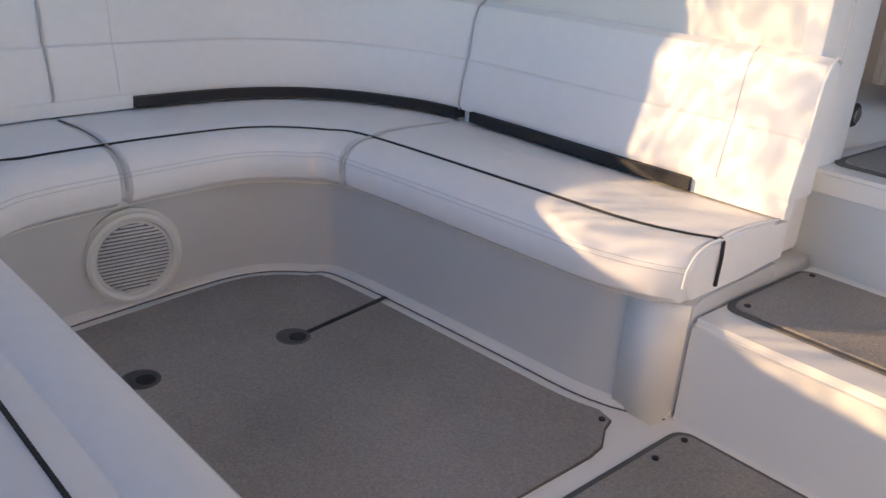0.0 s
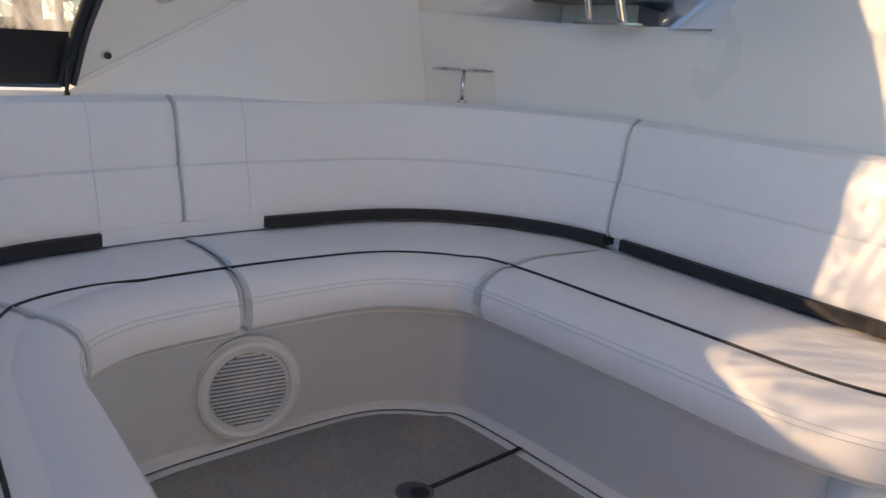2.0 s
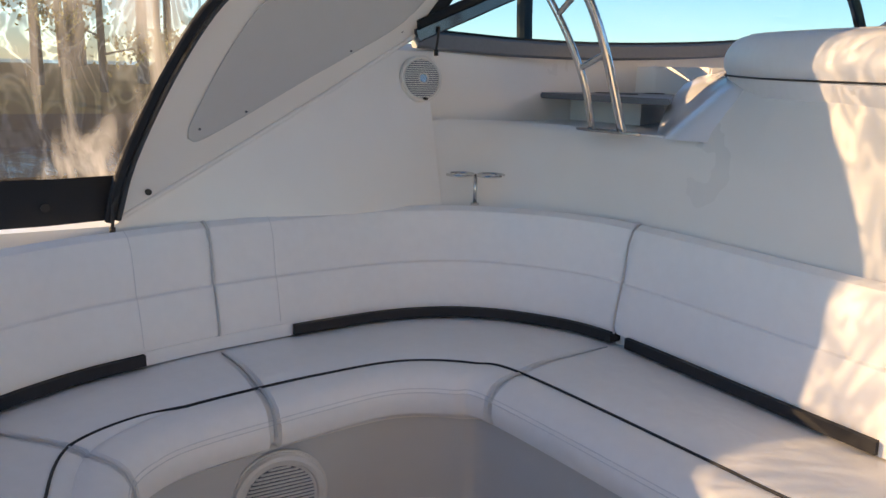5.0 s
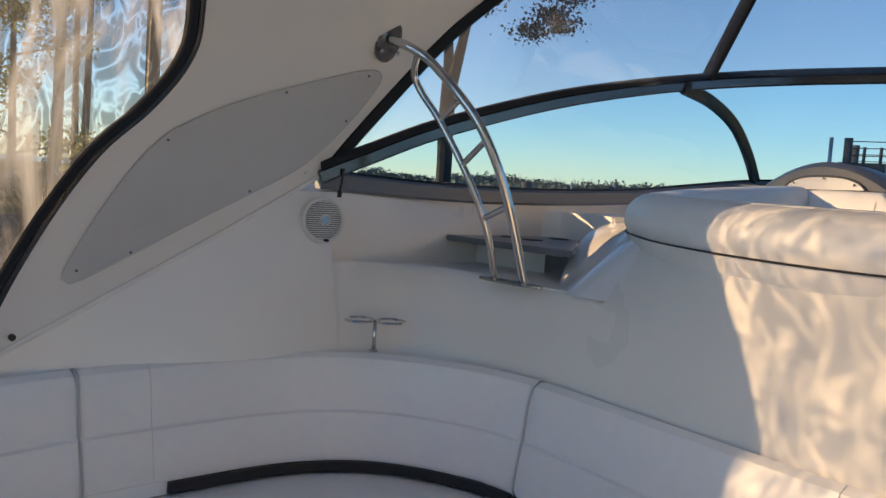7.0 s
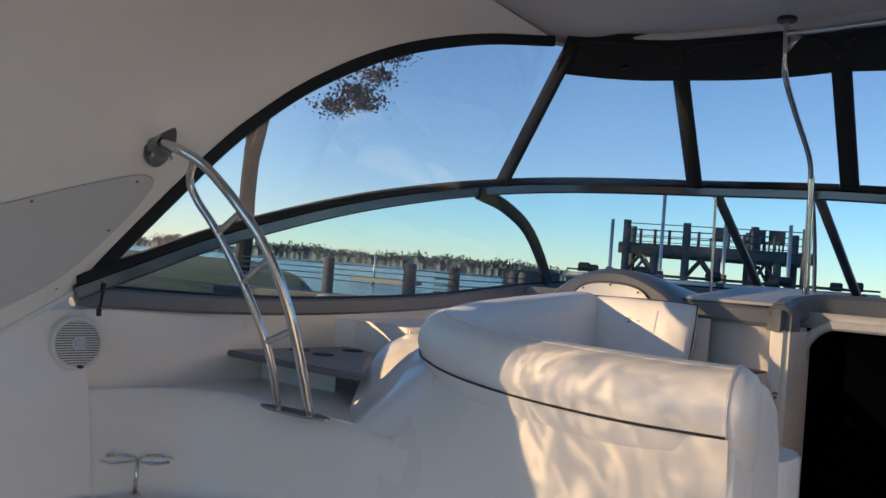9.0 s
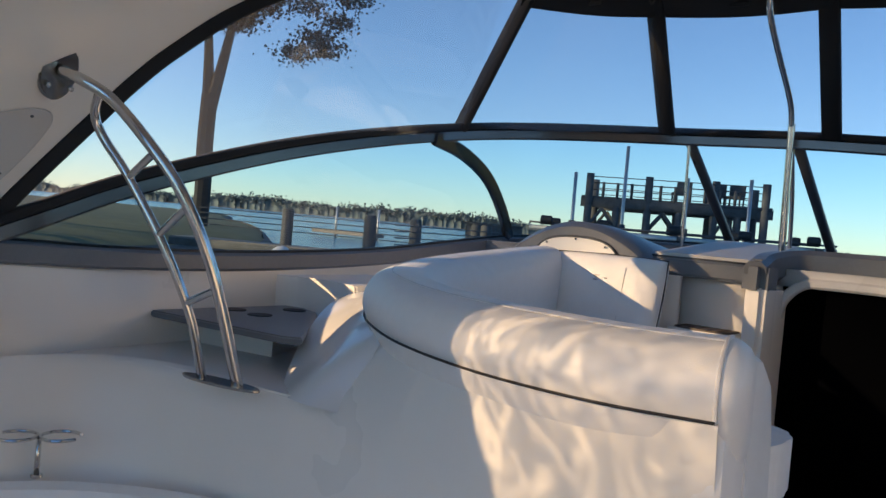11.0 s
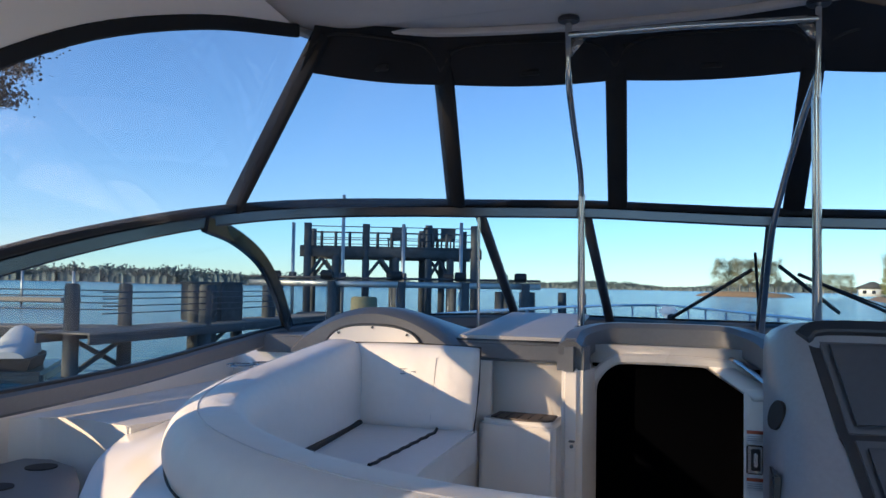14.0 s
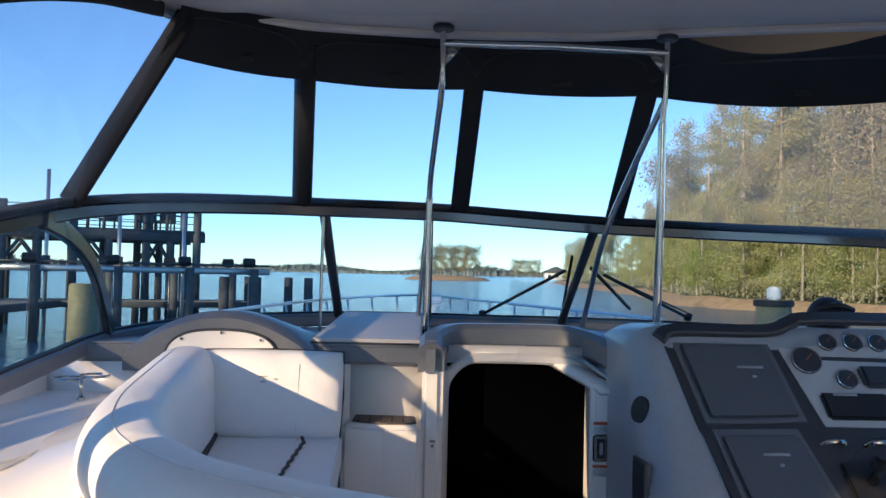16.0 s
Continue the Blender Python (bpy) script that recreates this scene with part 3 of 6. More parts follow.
PORT_TOP = catmull([(-1.77, 0.8, 3.02), (-1.935, 2.0, 3.025), (-2.10, 3.2, 3.03), (-2.25, 4.29, 3.04), (-2.05, 4.52, 3.085), (-1.7, 4.68, 3.10), (-1.19, 4.77, 3.11), (-0.7, 4.76, 3.11)], 4)
STAR_TOP = catmull([(0.65, 0.8, 3.02), (0.815, 2.0, 3.025), (0.98, 3.2, 3.03), (1.13, 4.15, 3.04), (0.95, 4.30, 3.08), (0.55, 4.44, 3.10), (0.1, 4.58, 3.11), (-0.55, 4.745, 3.11)], 4)
rows = [[p.lerp(q, k / 10) + Vector((0, 0, 0.10 * math.sin(math.pi * k / 10) * min(1, max(0, (4.6 - p.y) / 2)))) for k in range(11)] for p, q in zip(PORT_TOP, STAR_TOP)]
ceiling = link("ceiling", (lambda bm: (bmesh.ops.recalc_face_normals(bm, faces=bm.faces), bm.to_mesh(me := bpy.data.meshes.new("ceiling")), bm.free(), me)[3])(sheet(rows, 0.08, (0, 0, 1))), LINER)
tagged(ceiling, "off-white moulded hardtop underside", "ceiling", kind="structure")
front = thing("hardtop_edge", "off-white front lip of the hardtop", "trim", "structure")
part("lip", bar([p + Vector((0, 0.01, -0.012)) for p in PORT_TOP[12:]] + [p + Vector((0, 0.01, -0.012)) for p in STAR_TOP[12:][::-1]], 0.05, 0.03), LINER, front)

# ---- windscreen ----
HEAD = [(-2.70, 2.15, 1.62), (-2.68, 2.36, 1.71), (-2.67, 2.71, 1.85), (-2.66, 3.3, 2.03), (-2.65, 3.86, 2.16), (-2.59, 4.42, 2.265), (-2.38, 4.83, 2.325), (-2.05, 5.12, 2.352), (-1.73, 5.29, 2.36), (-1.2, 5.42, 2.36), (C, 5.46, 2.345)]
SILL = [(-2.73, 2.16, 1.61), (-2.75, 2.36, 1.60), (-2.76, 2.75, 1.585), (-2.76, 3.3, 1.585), (-2.75, 4.04, 1.62), (-2.72, 4.6, 1.68), (-2.66, 5.12, 1.735), (-2.35, 5.78, 1.77), (-1.73, 6.14, 1.785), (-1.2, 6.38, 1.775), (C, 6.45, 1.765)]
screen = thing("windscreen", "tinted curved windscreen in a grey metal frame", "windscreen", "structure")
HEAD_S = [(-0.33, 5.46, 2.315), (0.3, 5.43, 2.295), (0.9, 5.22, 2.27), (1.3, 4.75, 2.22), (1.45, 4.2, 2.13), (1.53, 3.4, 1.95), (1.56, 2.7, 1.76), (1.58, 2.15, 1.6)]
SILL_S = [(-0.33, 6.45, 1.765), (0.4, 6.25, 1.76), (1.0, 5.85, 1.75), (1.45, 5.2, 1.72), (1.58, 4.6, 1.67), (1.62, 3.6, 1.6), (1.63, 2.75, 1.57), (1.61, 2.16, 1.58)]
HEAD, SILL = HEAD[:-1] + [(-0.8, 5.455, 2.34)] + HEAD_S, SILL[:-1] + [(-0.8, 6.44, 1.768)] + SILL_S
hd, sl = catmull(HEAD, 5), catmull(SILL, 5)
part("header_frame", bar([p for p in hd], 0.035, 0.055), WFRAME, screen)
part("header_canvas", bar([p + Vector((0, 0, 0.045)) for p in hd], 0.045, 0.035), CANVAS, screen)
part("sill_frame", bar(sl, 0.05, 0.075), DASH, screen)
part("sill_gasket", bar([p + Vector((0, 0, 0.042)) for p in sl], 0.03, 0.012), RUBBER, screen)
pane = part("glass", sheet([[a, b] for a, b in zip(hd, sl)]), GLASS, screen)
pane.visible_shadow = False
for f in ((lambda p: p), mirror):
    part("corner_post", bar(f([(-2.61, 4.25, 2.230), (-2.63, 4.52, 2.185), (-2.645, 4.77, 2.085), (-2.66, 4.96, 1.92), (-2.67, 5.09, 1.74)]), 0.072, 0.035, 5, up=(1, 0, 0)), WFRAME, screen)
for a, b, w in (((-1.73, 5.30, 2.35), (-1.73, 6.13, 1.80), 0.05), ((-1.22, 5.43, 2.35), (-1.21, 6.36, 1.79), 0.05), ((-0.36, 5.46, 2.34), (-0.37, 6.42, 1.78), 0.045)):
    part("mullion", bar([a, b], w, 0.035), DASHD, screen)

# ---- canvas enclosure between windscreen and hardtop ----
enc = thing("canvas_enclosure", "black canvas enclosure with clear vinyl windows", "enclosure", "structure")
POSTS = [((-2.60, 4.44, 2.31), (-2.15, 4.36, 3.02)), ((-1.83, 5.22, 2.39), (-1.76, 4.74, 3.03)), ((-1.065, 5.42, 2.39), (-1.02, 4.90, 3.05)),
         ((-0.27, 5.46, 2.36), (-0.22, 4.90, 3.05)), ((1.40, 4.50, 2.24), (1.11, 4.30, 3.0))]
for a, b in POSTS:
    part("zip_post", bar([a, b], 0.092, 0.03, up=(0, -1, 0.4)), CANVAS, enc)
for (a, b), (c, d) in zip(POSTS, POSTS[1:]):
    a, b, c, d = map(Vector, (a, b, c, d))
    bow = Vector((0, 0.05 if abs(c.x - a.x) < 1 else 0.30, 0))
    w = part("clear_window", sheet([[a.lerp(c, k / 8) + bow * math.sin(math.pi * k / 8), b.lerp(d, k / 8) + bow * math.sin(math.pi * k / 8)] for k in range(9)]), CLEAR, enc)
    w.visible_shadow = False
    rows = []
    for k in range(13):
        u = k / 12
        lo, hi = a.lerp(c, u) + bow * math.sin(math.pi * u), b.lerp(d, u) + bow * math.sin(math.pi * u)
        dip = 0.79 - 0.006 * math.sin(math.pi * u)
        rows.append([lo.lerp(hi, dip) + Vector((0, -0.006, 0)), lo.lerp(hi, 0.9) + Vector((0, -0.03, 0)), hi + Vector((0, -0.04, 0.05)), hi + Vector((0, -0.26, 0.24))])
    val = part("rolled_valance", sheet(rows, 0.012, (0, -1, 0)), CANVAS, enc, "black canvas valance with rolled edge")
    cord = [rows[0][2].lerp(rows[0][0], 0.75), rows[1][2].lerp(rows[1][0], 0.35), rows[3][2].lerp(rows[3][0], 0.2), rows[9][2].lerp(rows[9][0], 0.2), rows[11][2].lerp(rows[11][0], 0.35), rows[12][2].lerp(rows[12][0], 0.75)]
    part("valance_cord", tube([p + Vector((0, -0.03, 0)) for p in cord], 0.006, 6, 5), RUBBER, val)
    part("valance_tab", block(-0.045, 0.045, -0.008, 0.008, -0.014, 0.014, 0.004), RUBBER, val).location = rows[6][0].lerp(rows[6][2], 0.25) + Vector((0, -0.03, 0))
for f in ((lambda p: p), mirror):
    side = catmull(f(FWD), 5)
    hs = catmull(HEAD[:6], 9) if f is not mirror else catmull(HEAD[::-1][:5], 11)
    part("side_edge_band", bar([p + Vector((0, 0, -0.012)) for p in side], 0.03, 0.055, up=(0, 1, -0.6)), CANVAS, enc)
    n = len(side)
    last = POSTS[-1] if f is mirror else POSTS[0]
    w = part("clear_window", sheet([[side[i], hs[min(len(hs) - 1, round(i * (len(hs) - 1) / (n - 1)))]] for i in range(n)] + [[Vector(last[1]), Vector(last[0])]]), SIDECLEAR, enc)
    w.visible_shadow = False

# ---- aft curtains and transom, closing the place behind the eye ----
def aft_curtain(flip):
    f = mirror if flip else (lambda p: p)
    c = thing("side_curtain", "creased clear vinyl side curtain with black canvas hem", "curtain", "structure")
    ed = catmull(f(AFT), 5)
    rows = []
    for p in ed:
        q = Vector((f([(-2.40, 0, 0)])[0][0] if p.z < 2.2 else p.x, -1.3, p.z))
        rows.append([p.lerp(q, k / 10) + Vector((0.02 * math.sin(k * 2.1 + p.z * 5), 0, 0)) for k in range(11)])
    part("vinyl", sheet([r for r in rows if 1.1 < r[0].z < 2.42]), CREASED, c)
    # canvas added above the vinyl only to keep sun off the helm
    part("canvas_top", sheet([r for r in rows if r[0].z > 2.34], 0.008, (0, 0, 1)), CANVAS, c, "added black canvas panel blocking sun above the vinyl")
    part("hem", sheet([[p + Vector((0, 0, 0.16 if j == 0 else 0)) for p in rows[0]] if j == 0 else rows[0] for j in (0, 1)], 0.012, (1, 0, 0)), CANVAS, c, "black canvas hem with snaps")
    part("edge_binding", bar([p + Vector((0, -0.028, 0)) for p in ed], 0.03, 0.05, up=(1, 0, 0)), CANVAS, c)
    s = 1 if flip else -1
    for k in (1, 2, 3, 5, 7):
        part("snap", disc(rows[0][k] + Vector((-s * 0.016, 0, 0.06)), (-s, 0, 0), 0.014, 0.012, 12), RUBBER, c)
for flip in (False, True):
    aft_curtain(flip)
trans = thing("wall_transom", "white moulded transom with seat backing", "wall", "structure")
part("panel", block(-2.45, 0.30, -1.45, -1.30, 0, 0.95, 0.02), GEL, trans)
part("locker", block(-2.4, 0.15, -1.30, 0.02, 0, 0.86, 0.03), GEL, trans)

# ---- forward lounge ----
BOL = [(-0.585, 2.785, 1.525), (-0.80, 2.745, 1.525), (-1.08, 2.77, 1.527), (-1.38, 2.88, 1.53), (-1.62, 3.03, 1.535), (-1.81, 3.20, 1.54), (-1.98, 3.45, 1.55), (-2.09, 3.8, 1.575), (-2.15, 4.3, 1.61), (-2.20, 4.74, 1.635)]
lounge = thing("lounge_bench_back", "white vinyl wraparound lounge backrest with rolled top", "backrest")
ROLL_AT = [(0.135, -0.045), (0.150, -0.01), (0.145, 0.035), (0.115, 0.08), (0.06, 0.103), (0.0, 0.107), (-0.055, 0.095), (-0.09, 0.05), (-0.105, 0.0), (-0.115, -0.12), (-0.12, -0.22), (0.0, -0.22), (0.12, -0.10)]
ROLL = catmull([(a, b, 0) for a, b in ROLL_AT[:10]], 3) + [Vector((a, b, 0)) for a, b in ROLL_AT[10:]]
P = catmull(BOL, 6)
secs = []
for i, p in enumerate(P):
    t = (P[min(i + 1, len(P) - 1)] - P[max(i - 1, 0)]).normalized()
    o = Vector((-t.y, t.x, 0)).normalized()
    if o.dot(Vector((-1.2, 4.2, 0)) - Vector((p.x, p.y, 0))) > 0:
        o = -o
    secs.append([p + o * q.x + Vector((0, 0, q.y)) for q in ROLL])
end0 = []
for q, s_ in ((0.055, 0.55), (0.04, 0.82), (0.018, 0.96)):
    mid = sum(secs[0], Vector()) / len(secs[0])
    end0.append([mid + (v - mid) * s_ + Vector((q, 0, 0)) for v in secs[0]])
part("rolled_top", loft(end0 + secs), VINYL, lounge, sharp=85)
part("welt", tube([secs[0][k] for k in range(len(secs[0]))] + [secs[0][0]], 0.005, 6), STITCH, lounge)
part("under_welt", tube([s_[0] + (s_[0] - s_[24]).normalized() * 0.006 + Vector((0, 0, -0.002)) for s_ in secs], 0.0035, 6), PIPING, lounge)
part("stitching", tube([s_[12] + Vector((0, 0, 0.001)) for s_ in secs], 0.0018, 6), STITCH, lounge)
ENDP = [(2.66, 0.33), (2.665, 0.90), (2.665, 1.30), (2.66, 1.47), (2.69, 1.56), (2.76, 1.60), (2.86, 1.59), (2.94, 1.53), (2.98, 1.42), (3.0, 1.25), (3.0, 0.33)]
part("end_panel", loft([[(-0.60, y, z) for y, z in ENDP], [(-0.553, y, z) for y, z in ENDP], [(-0.54, 2.83 + (y - 2.83) * 0.95, 1.0 + (z - 1.0) * 0.985) for y, z in ENDP], [(-0.535, 2.83 + (y - 2.83) * 0.85, 1.0 + (z - 1.0) * 0.96) for y, z in ENDP]]), VINYL, lounge)
part("end_welt", tube([(-0.535, 2.80, 0.7), (-0.535, 2.80, 1.05), (-0.535, 2.78, 1.46), (-0.535, 2.74, 1.47)], 0.004, 6), STITCH, lounge)
seat = thing("lounge_cushion", "white vinyl lounge seat cushion with dark laced piping", "cushion")
SEATO = [p.xy for p in catmull([(x, y, 0) for x, y in ((-2.12, 4.2), (-2.02, 3.75), (-1.9, 3.45), (-1.7, 3.2), (-1.4, 2.98), (-1.0, 2.86), (-0.60, 2.89), (-0.545, 2.95), (-0.53, 3.06), (-0.58, 3.2), (-0.9, 3.27), (-1.25, 3.34), (-1.46, 3.52), (-1.53, 4.0))], 4)]
part("cushion", prism([(-1.565, 4.74), (-2.14, 4.74)] + [tuple(p) for p in SEATO], 1.25, 1.385, 0.03, 4), VINYL, seat)
part("piping", tube([(-1.73, 4.70, 1.388)] + [(-1.70 + 0.0035 * (-1) ** k, 4.55 - 0.05 * k, 1.388) for k in range(14)], 0.007, 6), PIPING, seat)
part("back_strip", bar([(-2.085, 4.70, 1.392), (-2.03, 4.3, 1.392), (-1.97, 3.87, 1.392), (-1.88, 3.6, 1.392), (-1.74, 3.36, 1.392)], 0.034, 0.018), PIPING, seat, "black strip behind the cushion")
lbase = thing("lounge_base", "white moulded lounge base", "seat base", "structure")
part("body", prism([(-2.1, 4.85), (-2.1, 3.95), (-1.95, 3.55), (-1.7, 3.2), (-1.4, 2.98), (-1.0, 2.87), (-0.60, 2.9), (-0.56, 3.0), (-0.60, 3.15), (-0.9, 3.22), (-1.28, 3.29), (-1.49, 3.5), (-1.56, 3.9), (-1.585, 4.85)], 0.58, 1.27, 0.01), GEL, lbase)
fb = thing("lounge_back_cushion", "white vinyl upright back cushion with stitched emblem", "cushion")
def pillow(x0, x1, z0, z1, depth, n=16):
    """A stuffed square pad: full in the middle, drawn in to a seam round its edge."""
    bm = bmesh.new()
    for side in (-1, 1):
        grid = []
        for j in range(n + 1):
            row = []
            for i in range(n + 1):
                u, v = -1 + 2 * i / n, -1 + 2 * j / n
                u, v = math.sin(u * math.pi / 2), math.sin(v * math.pi / 2)
                full = ((1 - u ** 4) * (1 - v ** 4)) ** 0.32
                cut = 1 - 0.035 * (u * v) ** 4
                z = (z0 + z1) / 2 + (z1 - z0) / 2 * v * cut
                x = (x0 + x1) / 2 + (x1 - x0) / 2 * u * cut
                wave = 0.004 * math.sin(9 * u + 4 * v) * (1 - u * u)
                row.append(bm.verts.new((x, 4.355 + 0.25 * z + side * (depth / 2 * full + wave * full), z)))
            grid.append(row)
        for j in range(n):
            for i in range(n):
                bm.faces.new((grid[j][i], grid[j][i + 1], grid[j + 1][i + 1], grid[j + 1][i]))
    bmesh.ops.remove_doubles(bm, verts=bm.verts, dist=0.0005)
    return bm
bm = pillow(-2.165, -1.565, 1.375, 1.73, 0.15)
part("cushion", bm, VINYL, fb, sharp=70)
part("stitching", tube([(-1.745, 4.283 + 0.25 * z - 0.0005, z) for z in (1.42, 1.48, 1.55, 1.62, 1.68)], 0.0018, 6), STITCH, fb)
rim = [(-2.165, 1.38), (-2.165, 1.55), (-2.16, 1.725), (-1.86, 1.731), (-1.57, 1.725), (-1.565, 1.55), (-1.57, 1.38), (-1.86, 1.374), (-2.165, 1.38)]
part("piping", tube([(x, 4.352 + 0.25 * z, z) for x, z in rim], 0.005, 6), PIPING, fb)
for x0, x1, z in ((-1.905, -1.865, 1.628), (-1.89, -1.83, 1.618), (-1.90, -1.85, 1.608)):
    part("emblem", bar([(x0, 4.28 + 0.25 * z, z), (x1, 4.28 + 0.25 * z, z)], 0.004, 0.006), PRINT, fb)

# ---- companionway, steps to the windscreen and dash ----
JAMB = material("grey_entrance_moulding", (0.55, 0.56, 0.575), 0.3, vary=0.03)
bw = thing("wall_companionway", "white moulded bulkhead round the cabin entrance", "bulkhead", "structure")
part("back_panel", block(-2.25, -1.55, 4.87, 4.92, 0.58, 1.66, 0.0), GEL, bw)
part("left_panel", block(-1.60, -1.21, 5.0, 5.06, 0.58, 1.68, 0.0), GEL, bw)
part("jamb", prism([(-1.235, 4.86), (-1.15, 4.86), (-1.115, 4.95), (-1.115, 5.25), (-1.235, 5.25)], 0.58, 1.66, 0.02, 3), GEL, bw)
part("jamb_right", prism([(-0.50, 4.86), (-0.485, 4.845), (-0.38, 4.84), (-0.33, 5.3), (-0.455, 5.3)], 0.58, 1.60, 0.008), GEL, bw)
part("latch_spot", disc((-1.185, 4.857, 1.32), (0, -1, 0), 0.008, 0.008, 12), PLATE, bw)
part("latch_bar", block(-1.198, -1.172, 4.853, 4.862, 1.335, 1.345, 0.002), PLATE, bw)
TOPS = [(-1.14, 1.0), (-1.14, 1.50), (-1.12, 1.59), (-1.05, 1.665), (-0.95, 1.685), (-0.62, 1.68), (-0.50, 1.65), (-0.43, 1.56), (-0.41, 1.42), (-0.41, 1.0)]
ring = [(x, 5.06, z) for x, z in TOPS]
arch_top = catmull(ring[1:-1], 5)
part("entrance_frame", bar([(-1.14, 5.04, 0.6)] + [tuple(p) for p in arch_top] + [(-0.41, 5.04, 0.6)], 0.045, 0.05, up=(0, 1, 0)), JAMB, bw)
part("lintel", block(-1.2, -0.34, 5.06, 5.14, 1.66, 1.74, 0.0), JAMB, bw)
cabin = thing("cabin_entrance", "near-black sheet standing for the unlit cabin entrance", "doorway", "structure")
# flat sheet; the cabin's darkness is put into its near-black colour
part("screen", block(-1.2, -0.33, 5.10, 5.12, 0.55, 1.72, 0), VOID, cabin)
st = thing("windscreen_steps", "white moulded steps with dark teak inlays", "steps", "structure")
part("upper_step", prism([(-1.575, 4.78), (-1.40, 4.735), (-1.235, 4.75), (-1.235, 5.02), (-1.575, 5.02)], 1.0, 1.425, 0.02, 3), GEL, st)
part("lower_step", prism([(-1.575, 4.42), (-1.40, 4.36), (-1.20, 4.40), (-1.20, 5.02), (-1.575, 5.02)], 0.58, 1.085, 0.02, 3), GEL, st)
for y0, z in ((4.79, 1.428), (4.44, 1.088)):
    part("teak_inlay", prism([(-1.535, y0 + 0.04), (-1.47, y0), (-1.38, y0 - 0.02), (-1.28, y0 - 0.012), (-1.255, y0 + 0.01), (-1.262, y0 + 0.16), (-1.53, y0 + 0.18)], z - 0.01, z + 0.004, 0.004), TEAK, st)
    for k in range(5):
        part("teak_groove", bar([(-1.505 + 0.048 * k, y0 + 0.0, z + 0.0045), (-1.505 + 0.048 * k, y0 + 0.165, z + 0.0045)], 0.005, 0.002), RUBBER, st)
dash = thing("dashboard", "grey moulded dashboard below the windscreen", "dashboard", "structure")
part("deck", prism([(-2.74, 4.86), (-2.45, 4.90), (-1.75, 4.96), (-1.21, 4.96), (-1.12, 5.14), (-0.42, 5.14), (-0.36, 4.95), (1.55, 4.95), (1.5, 5.2), (1.0, 5.85), (0.4, 6.25), (-0.33, 6.45), (-0.8, 6.44), (-1.2, 6.38), (-1.73, 6.14), (-2.35, 5.78), (-2.66, 5.12)], 1.655, 1.742, 0.012), DASH, dash)
part("end_fascia", block(-2.87, -2.3, 4.885, 4.94, 1.45, 1.655, 0.0), GEL, dash, "white end panel under the dash")
# arched brow with the white inset
brow = []
for k in range(17):
    u = -1 + 2 * k / 16
    h = 0.185 * math.cos(u * math.pi / 2) ** 0.8
    x = -2.11 + 0.42 * u
    brow.append([(x, 4.865, 1.62), (x, 4.855, 1.67 + h), (x, 4.90, 1.70 + h), (x, 5.1, 1.70 + h * 0.97), (x, 5.6, 1.70 + h * 0.5), (x, 5.85, 1.70)])
part("brow", sheet(brow), DASH, dash)
inset = [Vector((-2.105 + 0.245 * math.copysign(abs(math.cos(a)) ** 0.75, math.cos(a)), 4.848, 1.655 + 0.150 * max(0.0, math.sin(a)) ** 0.7)) for a in (math.pi * k / 20 for k in range(21))]
part("inset", loft([inset, [p + Vector((0, 0.02, 0)) for p in inset]]), GEL, dash, "white half-round inset panel")
part("inset_trim", tube(inset, 0.006, 6), DASHD, dash)
for k in (5, 10, 15):
    part("screw", disc(inset[k].lerp(Vector((-2.1, 4.845, 1.68)), 0.1) + Vector((0, -0.006, 0)), (0, -1, 0), 0.006, 0.005, 10), PLATE, dash)
part("entrance_coaming", bar([(-1.20, 4.88, 1.70), (-1.19, 5.02, 1.74), (-1.10, 5.16, 1.765), (-0.95, 5.20, 1.77), (-0.6, 5.20, 1.77), (-0.48, 5.12, 1.755), (-0.40, 4.95, 1.73), (-0.34, 4.7, 1.68)], 0.10, 0.13, 5), DASH, dash)
part("jamb_cap", prism([(-1.255, 4.845), (-1.145, 4.845), (-1.12, 5.0), (-1.255, 5.02)], 1.60, 1.775, 0.035, 4), DASH, dash)
part("slide_plate", loft([[(-0.70, 5.13, 1.70), (-0.60, 5.13, 1.70), (-0.37, 4.80, 1.585), (-0.46, 4.80, 1.575)], [(-0.70, 5.16, 1.68), (-0.60, 5.16, 1.68), (-0.37, 4.83, 1.565), (-0.46, 4.83, 1.555)]]), GELG, dash)
part("slide_rail", tube([(-0.585, 5.12, 1.715), (-0.50, 5.0, 1.68), (-0.40, 4.82, 1.615)], 0.012, 8), STEEL, dash)
lid = thing("locker_lid", "pale grey lid on the dash beside the cabin entrance", "lid")
bm = prism([(-1.74, 4.99), (-1.24, 4.99), (-1.24, 5.72), (-1.66, 5.72)], 1.742, 1.765, 0.008)
bmesh.ops.transform(bm, matrix=Matrix.Translation((0, 4.99, 1.742)) @ Matrix.Rotation(radians(7), 4, 'X') @ Matrix.Translation((0, -4.99, -1.742)), verts=bm.verts)
part("panel", bm, GREYPANEL, lid)
part("edge", bar([(-1.76, 4.985, 1.745), (-1.235, 4.985, 1.745)], 0.02, 0.012), DASHD, lid)

